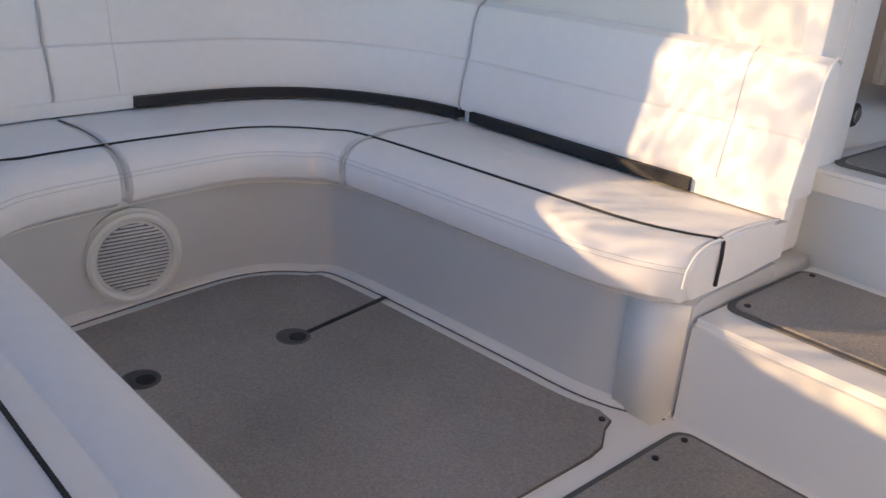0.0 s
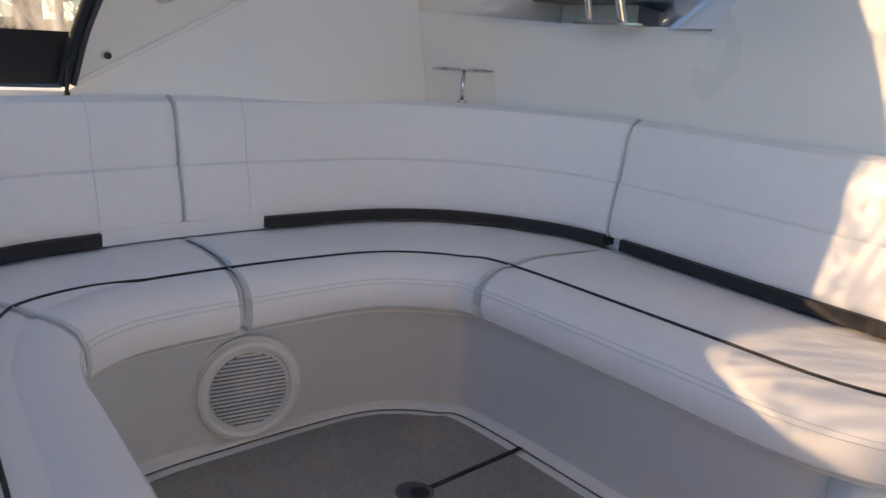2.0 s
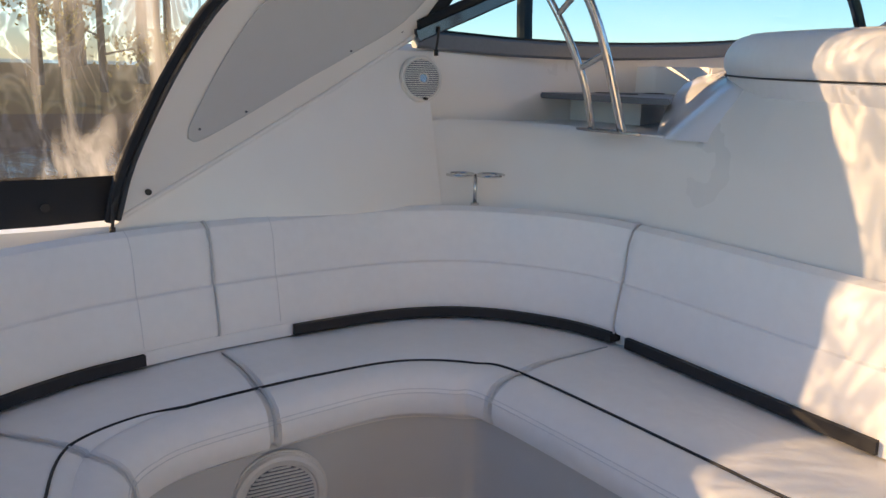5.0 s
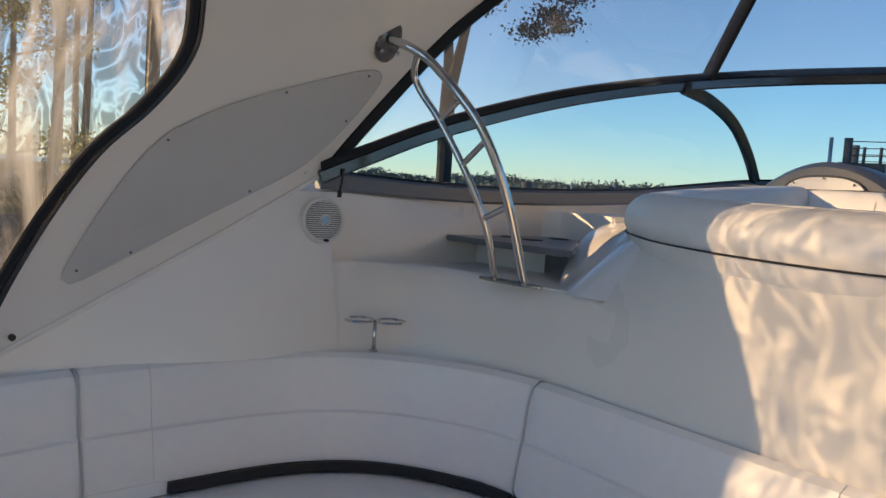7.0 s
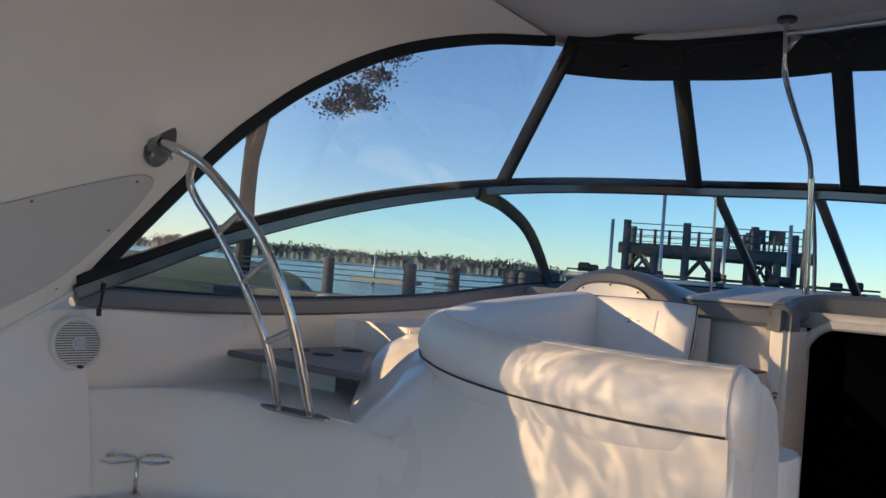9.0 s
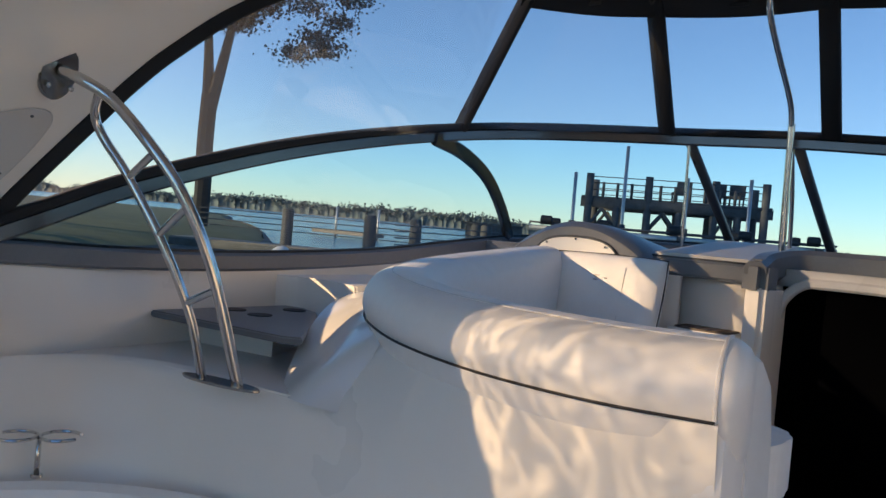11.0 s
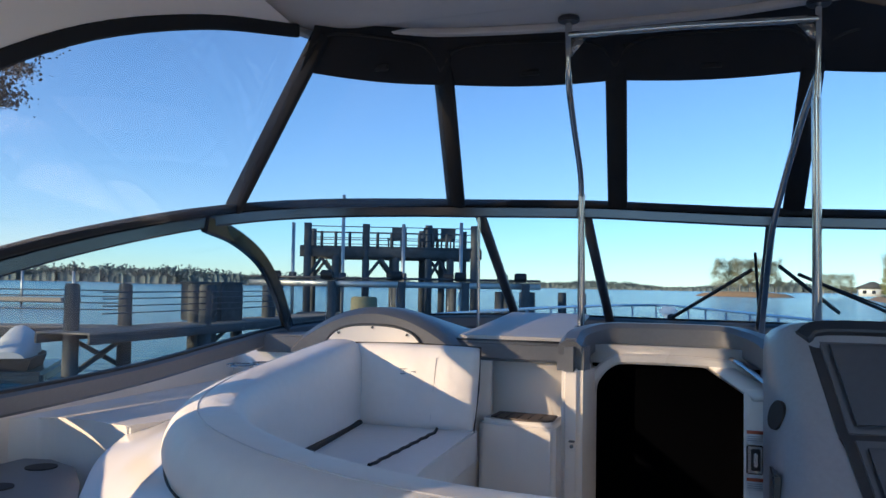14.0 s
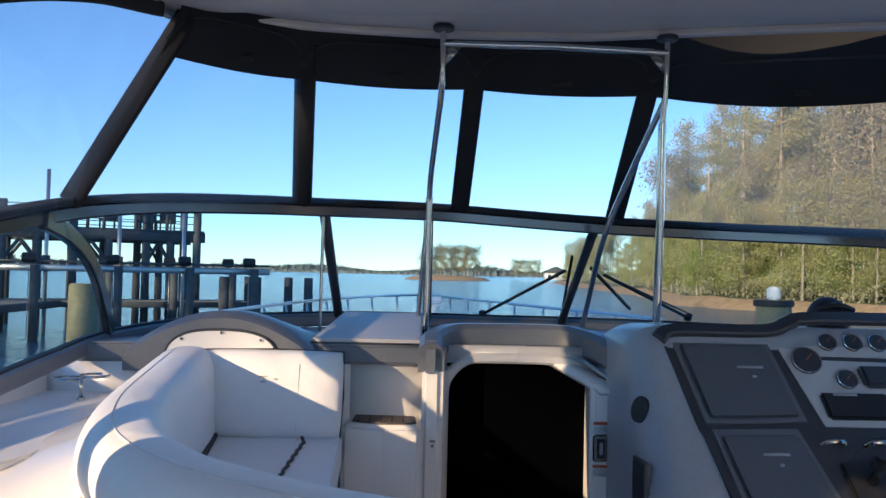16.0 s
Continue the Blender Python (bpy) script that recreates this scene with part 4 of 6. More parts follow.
def label_plate(z):
    l = thing("warning_label", "white warning label with red heading beside the entrance", "label", group="warning labels")
    l = part("card", block(-0.490, -0.426, 4.8360, 4.8385, z - 0.028, z + 0.022, 0), LABELW, l)
    part("heading", block(-0.489, -0.427, 4.8345, 4.8360, z + 0.008, z + 0.021, 0), LABELR, l)
    for k in range(3):
        part("text_bar", block(-0.486, -0.432, 4.8348, 4.8360, z - 0.003 - 0.008 * k, z - 0.0005 - 0.008 * k, 0), PRINT, l)
for z in (1.42, 1.235):
    label_plate(z)
latch = thing("door_latch", "chrome and black flush door latch", "latch")
plate_ = part("plate", block(-0.490, -0.426, 4.8300, 4.8400, 1.27, 1.385, 0.005), PLATE, latch)
part("recess", block(-0.473, -0.438, 4.8260, 4.8320, 1.285, 1.37, 0.004), RUBBER, plate_)
part("lever", block(-0.463, -0.448, 4.8200, 4.8300, 1.30, 1.355, 0.004), STEEL, plate_)

# ---- helm ----
helm = thing("helm_console", "grey moulded helm console with charcoal instrument face", "console")
FACE = ((0, 4.47, 1.82), (0, -0.607, -0.795))       # a point, and down along the face
NRM = Vector((0, -0.795, 0.607))

def on_face(x, d, h=0.0):
    """Across, down along the face, and out from it."""
    return Vector((x, FACE[0][1] + FACE[1][1] * d, FACE[0][2] + FACE[1][2] * d)) + NRM * h

def face_plate(poly, h0, h1, bevel=0.006):
    bm = bmesh.new()
    lo = [bm.verts.new(on_face(x, d, h0)) for x, d in poly]
    hi = [bm.verts.new(on_face(x, d, h1)) for x, d in poly]
    n = len(poly)
    for i in range(n):
        bm.faces.new((lo[i], lo[(i + 1) % n], hi[(i + 1) % n], hi[i]))
    bm.faces.new(lo[::-1])
    bm.faces.new(hi)
    if bevel:
        bmesh.ops.bevel(bm, geom=list(bm.edges), offset=bevel, segments=2, affect='EDGES', clamp_overlap=True)
    return bm
prof = [(4.50, 1.885), (4.46, 1.85), (4.44, 1.80), (4.20, 1.47), (4.05, 1.27), (4.05, 0.6), (4.80, 0.6), (4.80, 1.60), (5.1, 1.76), (4.9, 1.87)]
part("pod", loft([[(x, y + dy, z - dz) for y, z in prof] for x, dy, dz in ((-0.428, 0.20, 0.12), (-0.418, 0.12, 0.07), (-0.392, 0.06, 0.035), (-0.355, 0.022, 0.012), (-0.315, 0.004, 0.002), (-0.28, 0, 0), (0.4, 0, 0), (1.3, 0, 0), (1.45, 0.05, 0.05))]), POD, helm)
part("face", face_plate([(-0.325, -0.055), (1.1, -0.055), (1.1, 0.75), (-0.15, 0.75), (-0.21, 0.40), (-0.245, 0.35)], -0.03, 0.012, 0.008), DASHD, helm, "charcoal instrument face")
part("brow", bar([(-0.32, 4.455, 1.835), (-0.25, 4.475, 1.868), (0.10, 4.475, 1.872), (0.20, 4.475, 1.905), (0.32, 4.48, 1.925), (1.1, 4.48, 1.925)], 0.06, 0.03, 4, up=(0, -0.6, 0.8)), DASHD, helm)
part("side_disc", disc((-0.404, 4.385, 1.57), (-1, -0.55, 0.3), 0.042, 0.02, 28, oval=1.2), RUBBER, helm)
part("side_hatch", block(-0.430, -0.405, 4.22, 4.40, 1.08, 1.40, 0.006), DASHD, helm)

def cover(poly, bars, lab):
    c = thing("display_cover", lab, "display cover", group="helm displays")
    part("bezel", face_plate(poly, 0.011, 0.018, 0.004), DASH, c)
    cx, cy = sum(p[0] for p in poly) / 4, sum(p[1] for p in poly) / 4
    sm = [(cx + (x - cx) * 0.88, cy + (y - cy) * 0.86 + 0.008) for x, y in poly]
    c = part("cover", face_plate(sm, 0.016, 0.034, 0.012), SCREEN, c)
    for x0, x1, d in bars:
        part("logo_bar", face_plate([(x0, d), (x1, d), (x1, d + 0.011), (x0, d + 0.011)], 0.0335, 0.0352, 0), PRINT, c)
cover([(-0.275, -0.01), (0.105, -0.01), (0.175, 0.345), (-0.205, 0.36)], [(-0.045, 0.055, 0.12), (0.005, 0.02, 0.16)], "charcoal cover over the upper chart display")
cover([(-0.19, 0.378), (0.13, 0.37), (0.22, 0.66), (-0.13, 0.67)], [(-0.03, 0.065, 0.475), (0.02, 0.035, 0.515)], "charcoal cover over the lower chart display")
panel = thing("instrument_board", "brushed grey gauge panel", "panel")
part("upper", face_plate([(0.19, -0.045), (0.7, -0.045), (0.7, 0.065), (0.27, 0.06), (0.22, 0.02)], 0.011, 0.017, 0.004), GAUGEP, panel)
part("lower", face_plate([(0.14, 0.02), (0.20, 0.03), (0.27, 0.08), (0.75, 0.085), (0.75, 0.36), (0.235, 0.36)], 0.011, 0.016, 0.004), GAUGEP, panel)

def gauge(x, d, r):
    g = thing("gauge", "round black dial gauge in a chrome ring", "gauge", group="helm gauges")
    n = tuple(NRM)
    g = part("bezel", disc(on_face(x, d, 0.022), n, r, 0.016, 28, 0.003), DASHD, g)
    part("ring", tube([on_face(x + r * math.cos(a), d + r * math.sin(a), 0.03) for a in (2 * math.pi * k / 24 for k in range(25))], 0.003, 6), STEEL, g)
    part("needle", face_plate([(x - 0.002, d), (x + 0.002, d), (x + r * 0.5, d - r * 0.5), (x + r * 0.46, d - r * 0.52)], 0.0305, 0.032, 0), LABELR, g)
for x, d, r in ((0.34, 0.0, 0.036), (0.44, 0.0, 0.036), (0.54, 0.0, 0.036), (0.235, 0.085, 0.056), (0.37, 0.165, 0.038)):
    gauge(x, d, r)
inst = thing("depth_display", "black rectangular instrument display", "display")
part("case", face_plate([(0.245, 0.225), (0.50, 0.225), (0.50, 0.335), (0.255, 0.335)], 0.012, 0.035, 0.01), RUBBER, inst)
part("logo_bar", face_plate([(0.29, 0.232), (0.38, 0.232), (0.38, 0.242), (0.29, 0.242)], 0.0345, 0.0362, 0), PRINT, inst)
pod = thing("switch_pod", "black rounded control pod", "control")
part("case", face_plate([(0.42, 0.11), (0.66, 0.11), (0.66, 0.20), (0.43, 0.20)], 0.012, 0.045, 0.012), DASHD, pod)
for x0 in (0.20, 0.36):
    h = thing("pull_rail", "polished chrome pull handle", "handle", group="helm handles")
    part("grip", tube([on_face(x0, 0.43, 0.012), on_face(x0 + 0.02, 0.428, 0.035), on_face(x0 + 0.07, 0.428, 0.035), on_face(x0 + 0.09, 0.43, 0.012)], 0.009, 8, 3), STEEL, h)
lever = thing("throttle", "black throttle lever on its base", "throttle")
part("base", face_plate([(0.24, 0.50), (0.44, 0.50), (0.46, 0.66), (0.26, 0.66)], 0.012, 0.03, 0.008), RUBBER, lever)
part("arm", tube([on_face(0.33, 0.58, 0.02), on_face(0.335, 0.55, 0.10)], 0.016, 10), RUBBER, lever)
part("knob", disc(on_face(0.335, 0.545, 0.115), (0, -0.3, 1), 0.034, 0.05, 20, 0.014), RUBBER, lever)
comp = thing("compass", "black domed marine compass on the helm", "compass")
part("base", disc((0.475, 4.72, 1.895), (0, 0, 1), 0.088, 0.035, 28, 0.006), RUBBER, comp)
bm = bmesh.new()
bmesh.ops.create_uvsphere(bm, u_segments=24, v_segments=14, radius=0.083)
bmesh.ops.transform(bm, matrix=Matrix.Translation((0.475, 4.72, 1.92)) @ Matrix.Diagonal((1, 1, 1.05, 1)), verts=bm.verts)
part("dome", bm, RUBBER, comp)
part("peak", bar([(0.40, 4.66, 1.955), (0.475, 4.635, 1.975), (0.55, 4.66, 1.955)], 0.03, 0.02, 3), RUBBER, comp)

# ---- stainless poles, rails and small fittings ----
def rail(name, label, lines, r, parts=()):
    t_ = thing(name, label, "rail")
    for nm, pts, rr, sm in lines:
        part(nm, tube(pts, rr or r, 12, sm), STEEL, t_)
    for nm, bm, mat in parts:
        part(nm, bm, mat, t_)
rail("hardtop_support", "polished stainless pole frame holding up the hardtop",
     [("pole", [(-1.225, 5.34, 1.74), (-1.222, 5.31, 2.08), (-1.22, 5.28, 2.44)], 0.018, 0), ("pole_bend", [(-1.22, 5.282, 2.42), (-1.215, 5.20, 2.54), (-1.195, 4.86, 2.72), (-1.182, 4.67, 2.85), (-1.18, 4.645, 3.09)], 0.014, 5),
      ("pole", [(-0.24, 4.77, 1.85), (-0.245, 4.72, 2.3), (-0.25, 4.69, 2.72)], 0.018, 0), ("pole_bend", [(-0.25, 4.69, 2.70), (-0.245, 4.66, 2.9), (-0.245, 4.65, 3.08)], 0.014, 3),
      ("brace", [(-0.40, 5.62, 1.76), (-0.39, 5.45, 1.98), (-0.37, 5.2, 2.28), (-0.30, 4.85, 2.62), (-0.25, 4.68, 2.80)], 0.014, 5), ("brace", [(-1.265, 5.62, 1.79), (-1.245, 5.50, 2.1), (-1.222, 5.30, 2.42)], 0.011, 4),
      ("thin_rod", [(-1.745, 5.35, 1.77), (-1.735, 5.30, 2.34)], 0.008, 0),
      ("crossbar", [(-1.18, 4.645, 3.02), (-0.72, 4.66, 3.025), (-0.245, 4.65, 3.01)], 0.014, 0)], 0.014,
     [("flange", disc((-1.18, 4.645, 3.085), (0, 0, 1), 0.045, 0.02, 20, 0.004), DASHD), ("flange", disc((-0.245, 4.65, 3.07), (0, 0, 1), 0.045, 0.02, 20, 0.004), DASHD),
      ("foot", disc((-1.225, 5.34, 1.75), (0, 0, 1), 0.035, 0.015, 18, 0.003), PLATE), ("foot", disc((-0.24, 4.77, 1.872), (0, 0, 1), 0.035, 0.015, 18, 0.003), PLATE),
      ("gusset", loft([[(-1.17, 4.643, 3.01), (-1.17, 4.643, 2.93), (-1.10, 4.646, 3.01)], [(-1.17, 4.653, 3.01), (-1.17, 4.653, 2.93), (-1.10, 4.656, 3.01)]]), PLATE),
      ("gusset", loft([[(-0.255, 4.648, 3.0), (-0.255, 4.648, 2.92), (-0.325, 4.65, 3.0)], [(-0.255, 4.658, 3.0), (-0.255, 4.658, 2.92), (-0.325, 4.66, 3.0)]]), PLATE)])
BAR1 = [(-2.455, 2.295, 2.165), (-2.39, 2.33, 2.14), (-2.32, 2.385, 2.09), (-2.2, 2.44, 1.97), (-2.105, 2.50, 1.83), (-2.05, 2.585, 1.61), (-2.02, 2.685, 1.265)]
BAR2 = [(-2.37, 2.37, 2.12), (-2.415, 2.385, 2.05), (-2.405, 2.415, 1.98), (-2.33, 2.46, 1.87), (-2.225, 2.53, 1.67), (-2.17, 2.60, 1.47), (-2.165, 2.66, 1.265)]
b1, b2 = catmull(BAR1, 6), catmull(BAR2, 6)
rungs = [(b1[19], b2[18]), (b1[25], b2[23]), (b1[31], b2[29])]
rail("grab_rail", "curved stainless grab rail between arch and coaming", [("bar", BAR1, 0.018, 6), ("bar", BAR2, 0.014, 6)] + [("rung", [tuple(a), tuple(b)], 0.012, 0) for a, b in rungs], 0.016,
     [("wall_flange", disc((-2.470, 2.29, 2.168), (1, 0.15, -0.30), 0.062, 0.022, 24, 0.005, oval=1.45), PLATE),
      ("foot_plate", prism([(-2.09 + 0.165 * math.cos(a) , 2.672 + 0.04 * math.sin(a) + 0.10 * (0.165 * math.cos(a))) for a in (2 * math.pi * k / 28 for k in range(28))], 1.262, 1.270, 0.002), PLATE)]
     + [("bolt", disc((-2.468 + 0.012, 2.29 + dy, 2.168 + dz), (1, 0.1, -0.35), 0.008, 0.012, 10), STEEL) for dy, dz in ((0.0, 0.065), (-0.03, -0.05), (0.035, -0.05))])

def cup_ring(center, r, a0, a1, n=18):
    return [(center[0] + r * math.cos(radians(a0 + (a1 - a0) * k / n)), center[1] + r * math.sin(radians(a0 + (a1 - a0) * k / n)), center[2]) for k in range(n + 1)]

def cup_holder(at, turn, low):
    c = thing("cup_holder", "chrome double ring cup holder on a short stem", "cup holder", group="cup holders")
    x, y, z = at
    d = Vector((math.cos(radians(turn)), math.sin(radians(turn)), 0))
    for s in (-1, 1):
        ctr = Vector(at) + d * 0.062 * s
        part("ring", tube(cup_ring(ctr, 0.058, turn + (200 if s < 0 else 20), turn + (200 if s < 0 else 20) + 300), 0.0055, 8), STEEL, c)
    part("stem", tube([(x, y, z), (x, y, z - low)], 0.008, 10), STEEL, c)
    part("foot", disc((x, y, z - low + 0.004), (0, 0, 1), 0.018, 0.010, 16, 0.002), STEEL, c)
cup_holder((-2.475, 2.315, 1.065), 54, 0.125)
cup_holder((-2.62, 4.66, 1.615), 60, 0.092)

def speaker(center, normal, r, grille, slats, logo):
    sp = thing("loudspeaker", "round white marine loudspeaker with slatted grille", "loudspeaker", group="loudspeakers")
    n = Vector(normal).normalized()
    c = Vector(center)
    up = Vector((0, 0, 1))
    v = (up - n * up.dot(n)).normalized()
    u = v.cross(n).normalized()
    part("rim", disc(c + n * 0.006, n, r, 0.022, 40, 0.006), SPKW, sp)
    part("rim_ring", tube([c + n * 0.017 + (u * math.cos(a) + v * math.sin(a)) * (r + grille) / 2 for a in (2 * math.pi * k / 36 for k in range(37))], (r - grille) * 0.32, 8), SPKW, sp)
    bed = part("grille_bed", disc(c + n * 0.0165, n, grille, 0.004, 36), DASH, sp)
    for k in range(slats):
        h = grille * (-1 + 2 * (k + 0.5) / slats)
        w = math.sqrt(max(0, grille ** 2 - h ** 2))
        a, b = c + n * 0.020 + v * h - u * w, c + n * 0.020 + v * h + u * w
        part("slat", bar([a, b], 0.007, 2 * grille / slats * 0.55, up=tuple(v)), SPKW, bed)
    if logo:
        part("centre_cap", disc(c + n * 0.026, n, grille * 0.24, 0.010, 24, 0.003), PLATE, sp)
        part("centre_ring", tube([c + n * 0.032 + (u * math.cos(a) + v * math.sin(a)) * grille * 0.27 for a in (2 * math.pi * k / 20 for k in range(21))], 0.003, 6), SPKW, sp)
    part("drain_tab", disc(c + n * 0.018 - v * (r * 0.86) + u * 0.01, n, r * 0.13, 0.010, 16, oval=0.5), RUBBER, sp)
i_sp = int(6.88 * SPAN)
o_sp = (F2[i_sp] - B2[i_sp]).normalized()
speaker(across(i_sp, 0.060, 0.165), tuple(o_sp), 0.160, 0.112, 19, False)
speaker((-2.672, 2.155, 1.447), (1, -0.05, 0.12), 0.096, 0.077, 18, True)

strap = thing("zip_pull", "black cord zip pull hanging from the side window", "cord", group="cords")
part("cord", tube([(-2.66, 2.235, 1.66), (-2.67, 2.233, 1.60), (-2.675, 2.23, 1.565)], 0.005, 6), RUBBER, strap)
part("tip", disc((-2.675, 2.23, 1.555), (0, 0, 1), 0.009, 0.025, 10), RUBBER, strap)
strap = thing("curtain_cord", "black elastic cord tying down the side curtain", "cord", group="cords")
part("cord", tube([(-2.475, 0.945, 1.12), (-2.485, 0.90, 1.02), (-2.49, 0.895, 0.945)], 0.006, 6), RUBBER, strap)
part("tip", disc((-2.49, 0.895, 0.942), (0, 0, 1), 0.010, 0.018, 10), RUBBER, strap)
lamp = thing("courtesy_light", "round chrome courtesy light beside the steps", "light fitting")
part("ring", disc((-0.602, 3.17, 0.715), (1, 0, 0), 0.04, 0.014, 24, 0.004), RUBBER, lamp)
part("lens", disc((-0.594, 3.17, 0.715), (1, 0, 0), 0.026, 0.012, 20, 0.004), STEEL, lamp)

# ---- foredeck outside the windscreen ----
fd = thing("foredeck", "white gelcoat foredeck ahead of the windscreen", "deck", "structure")
part("deck", prism([(-2.85, 4.4), (-2.7, 6.5), (-2.4, 8.5), (-1.8, 10.6), (-1.25, 11.6), (-0.6, 10.8), (0.6, 8.8), (1.4, 6.8), (1.75, 4.4), (1.0, 5.7), (-0.6, 6.35), (-2.3, 5.7), (-2.8, 4.8)], 1.30, 1.46, 0.02), GEL, fd)
part("topsides", prism([(-2.9, -1.4), (-2.92, 4.4), (-2.75, 6.5), (-2.45, 8.5), (-1.8, 10.7), (-1.25, 11.7), (-0.6, 10.9), (0.6, 8.9), (1.45, 6.8), (1.8, 4.4), (1.8, -1.4)], -0.7, -0.1, 0.0), GEL, fd)
br = thing("bow_rail", "stainless bow rail round the foredeck", "rail")
top_line = [(-2.68, 7.0, 1.76), (-2.45, 8.6, 1.77), (-2.05, 10.2, 1.78), (-1.3, 11.5, 1.79), (-0.72, 10.6, 1.78), (-0.1, 9.0, 1.77), (0.55, 7.4, 1.76)]
part("top_bar", tube(top_line, 0.014, 8, 5), STEEL, br)
for p in catmull(top_line, 3)[1:-1]:
    part("stanchion", tube([tuple(p), (p.x * 0.97 - 0.02, p.y - 0.05, 1.46)], 0.011, 8), STEEL, br)
sl_ = thing("searchlight", "white searchlight on the foredeck", "searchlight")
part("base", disc((-1.10, 10.6, 1.545), (0, 0, 1), 0.07, 0.17, 20, 0.01), GEL, sl_)
part("stem", disc((-1.10, 10.6, 1.66), (0, 0, 1), 0.045, 0.08, 16), GEL, sl_)
part("head", block(-1.20, -1.0, 10.52, 10.68, 1.70, 1.80, 0.03, 3), GELG, sl_)

def wiper(pivot, tip, b0, b1_):
    w = thing("wiper", "black windscreen wiper parked on the glass", "wiper", group="wipers")
    up = Vector((0, 0.03, 0.03))
    part("arm", bar([Vector(pivot) + up, Vector(tip) + up], 0.022, 0.016), RUBBER, w)
    part("rod", tube([Vector(pivot) + up + Vector((0.03, 0, 0.015)), Vector(tip) + up], 0.005, 6), RUBBER, w)
    part("blade", bar([Vector(b0) + up * 0.6, Vector(b1_) + up * 0.6], 0.014, 0.02), RUBBER, w)
    part("pivot_cap", disc(Vector(pivot) + up, (0, -0.5, 0.86), 0.025, 0.03, 14, 0.004), RUBBER, w)
wiper((-0.86, 6.42, 1.79), (-0.43, 5.93, 2.07), (-0.42, 5.78, 2.16), (-0.38, 6.28, 1.87))
wiper((0.40, 6.30, 1.80), (-0.20, 5.95, 2.05), (-0.30, 5.86, 2.10), (0.03, 6.28, 1.86))

# ---- lake, shores and docks ----
def water_material():
    m = bpy.data.materials.new("lake_water")
    m.use_nodes = True
    nt = m.node_tree
    b = nt.nodes["Principled BSDF"]
    b.inputs["Base Color"].default_value = (0.02, 0.115, 0.19, 1)
    b.inputs["Roughness"].default_value = 0.12
    tc = nt.nodes.new("ShaderNodeTexCoord")
    mp = nt.nodes.new("ShaderNodeMapping")
    mp.inputs["Scale"].default_value = (0.9, 1.9, 1)
    n = nt.nodes.new("ShaderNodeTexNoise")
    n.inputs["Scale"].default_value, n.inputs["Detail"].default_value = 1.3, 5
    bp = nt.nodes.new("ShaderNodeBump")
    bp.inputs["Strength"].default_value, bp.inputs["Distance"].default_value = 1.0, 0.30
    nt.links.new(tc.outputs["Object"], mp.inputs[0])
    nt.links.new(mp.outputs[0], n.inputs[0])
    nt.links.new(n.outputs["Fac"], bp.inputs["Height"])
    nt.links.new(bp.outputs[0], b.inputs["Normal"])
    return m
WATER = water_material()
water_me = bpy.data.meshes.new("water")
water_me.from_pydata([(-4500, -4500, -0.5), (4500, -4500, -0.5), (4500, 4500, -0.5), (-4500, 4500, -0.5)], [], [(0, 1, 2, 3)])
tagged(link("water", water_me, WATER, smooth=False), "rippled blue lake water", "water", kind="structure")

WOOD = material("weathered_pile_wood", (0.088, 0.092, 0.098), 0.85, vary=0.3, grain=5, bump=0.6, bump_scale=30, stain=0.2)
WOODL = material("dock_boards", (0.22, 0.20, 0.18), 0.85, vary=0.2, grain=6, bump=0.4, bump_scale=40)
PILECAP = material("treated_pile_wood", (0.20, 0.19, 0.12), 0.85, vary=0.25, grain=8, bump=0.4, bump_scale=40)
CABLE = material("rail_cable", (0.10, 0.10, 0.11), 0.5, metal=0.5)
ALU = material("lift_aluminium", (0.45, 0.46, 0.47), 0.4, metal=0.7)
EARTH = material("red_clay_bank", (0.34, 0.22, 0.12), 0.95, vary=0.3, grain=1.5)
GRASS = material("shore_grass", (0.10, 0.105, 0.045), 0.95, vary=0.35, grain=1.2)
ROCK = material("bank_stone", (0.10, 0.09, 0.085), 0.9, vary=0.4, grain=2.5, bump=0.8, bump_scale=3)
BARK = material("pine_bark", (0.30, 0.25, 0.20), 0.9, vary=0.3, grain=4, bump=0.6, bump_scale=14)
# twin pine bark, with the tree's shade painted into its colour
SHADEBARK = material("shaded_pine_bark", (0.03, 0.033, 0.036), 0.9, vary=0.3, grain=4, bump=0.6, bump_scale=14)
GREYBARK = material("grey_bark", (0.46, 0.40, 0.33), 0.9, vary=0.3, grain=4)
# bluish grey paints the distance haze into the far woods
FAR = material("haze_tinted_wood", (0.15, 0.18, 0.18), 1.0, vary=0.3, grain=0.09)
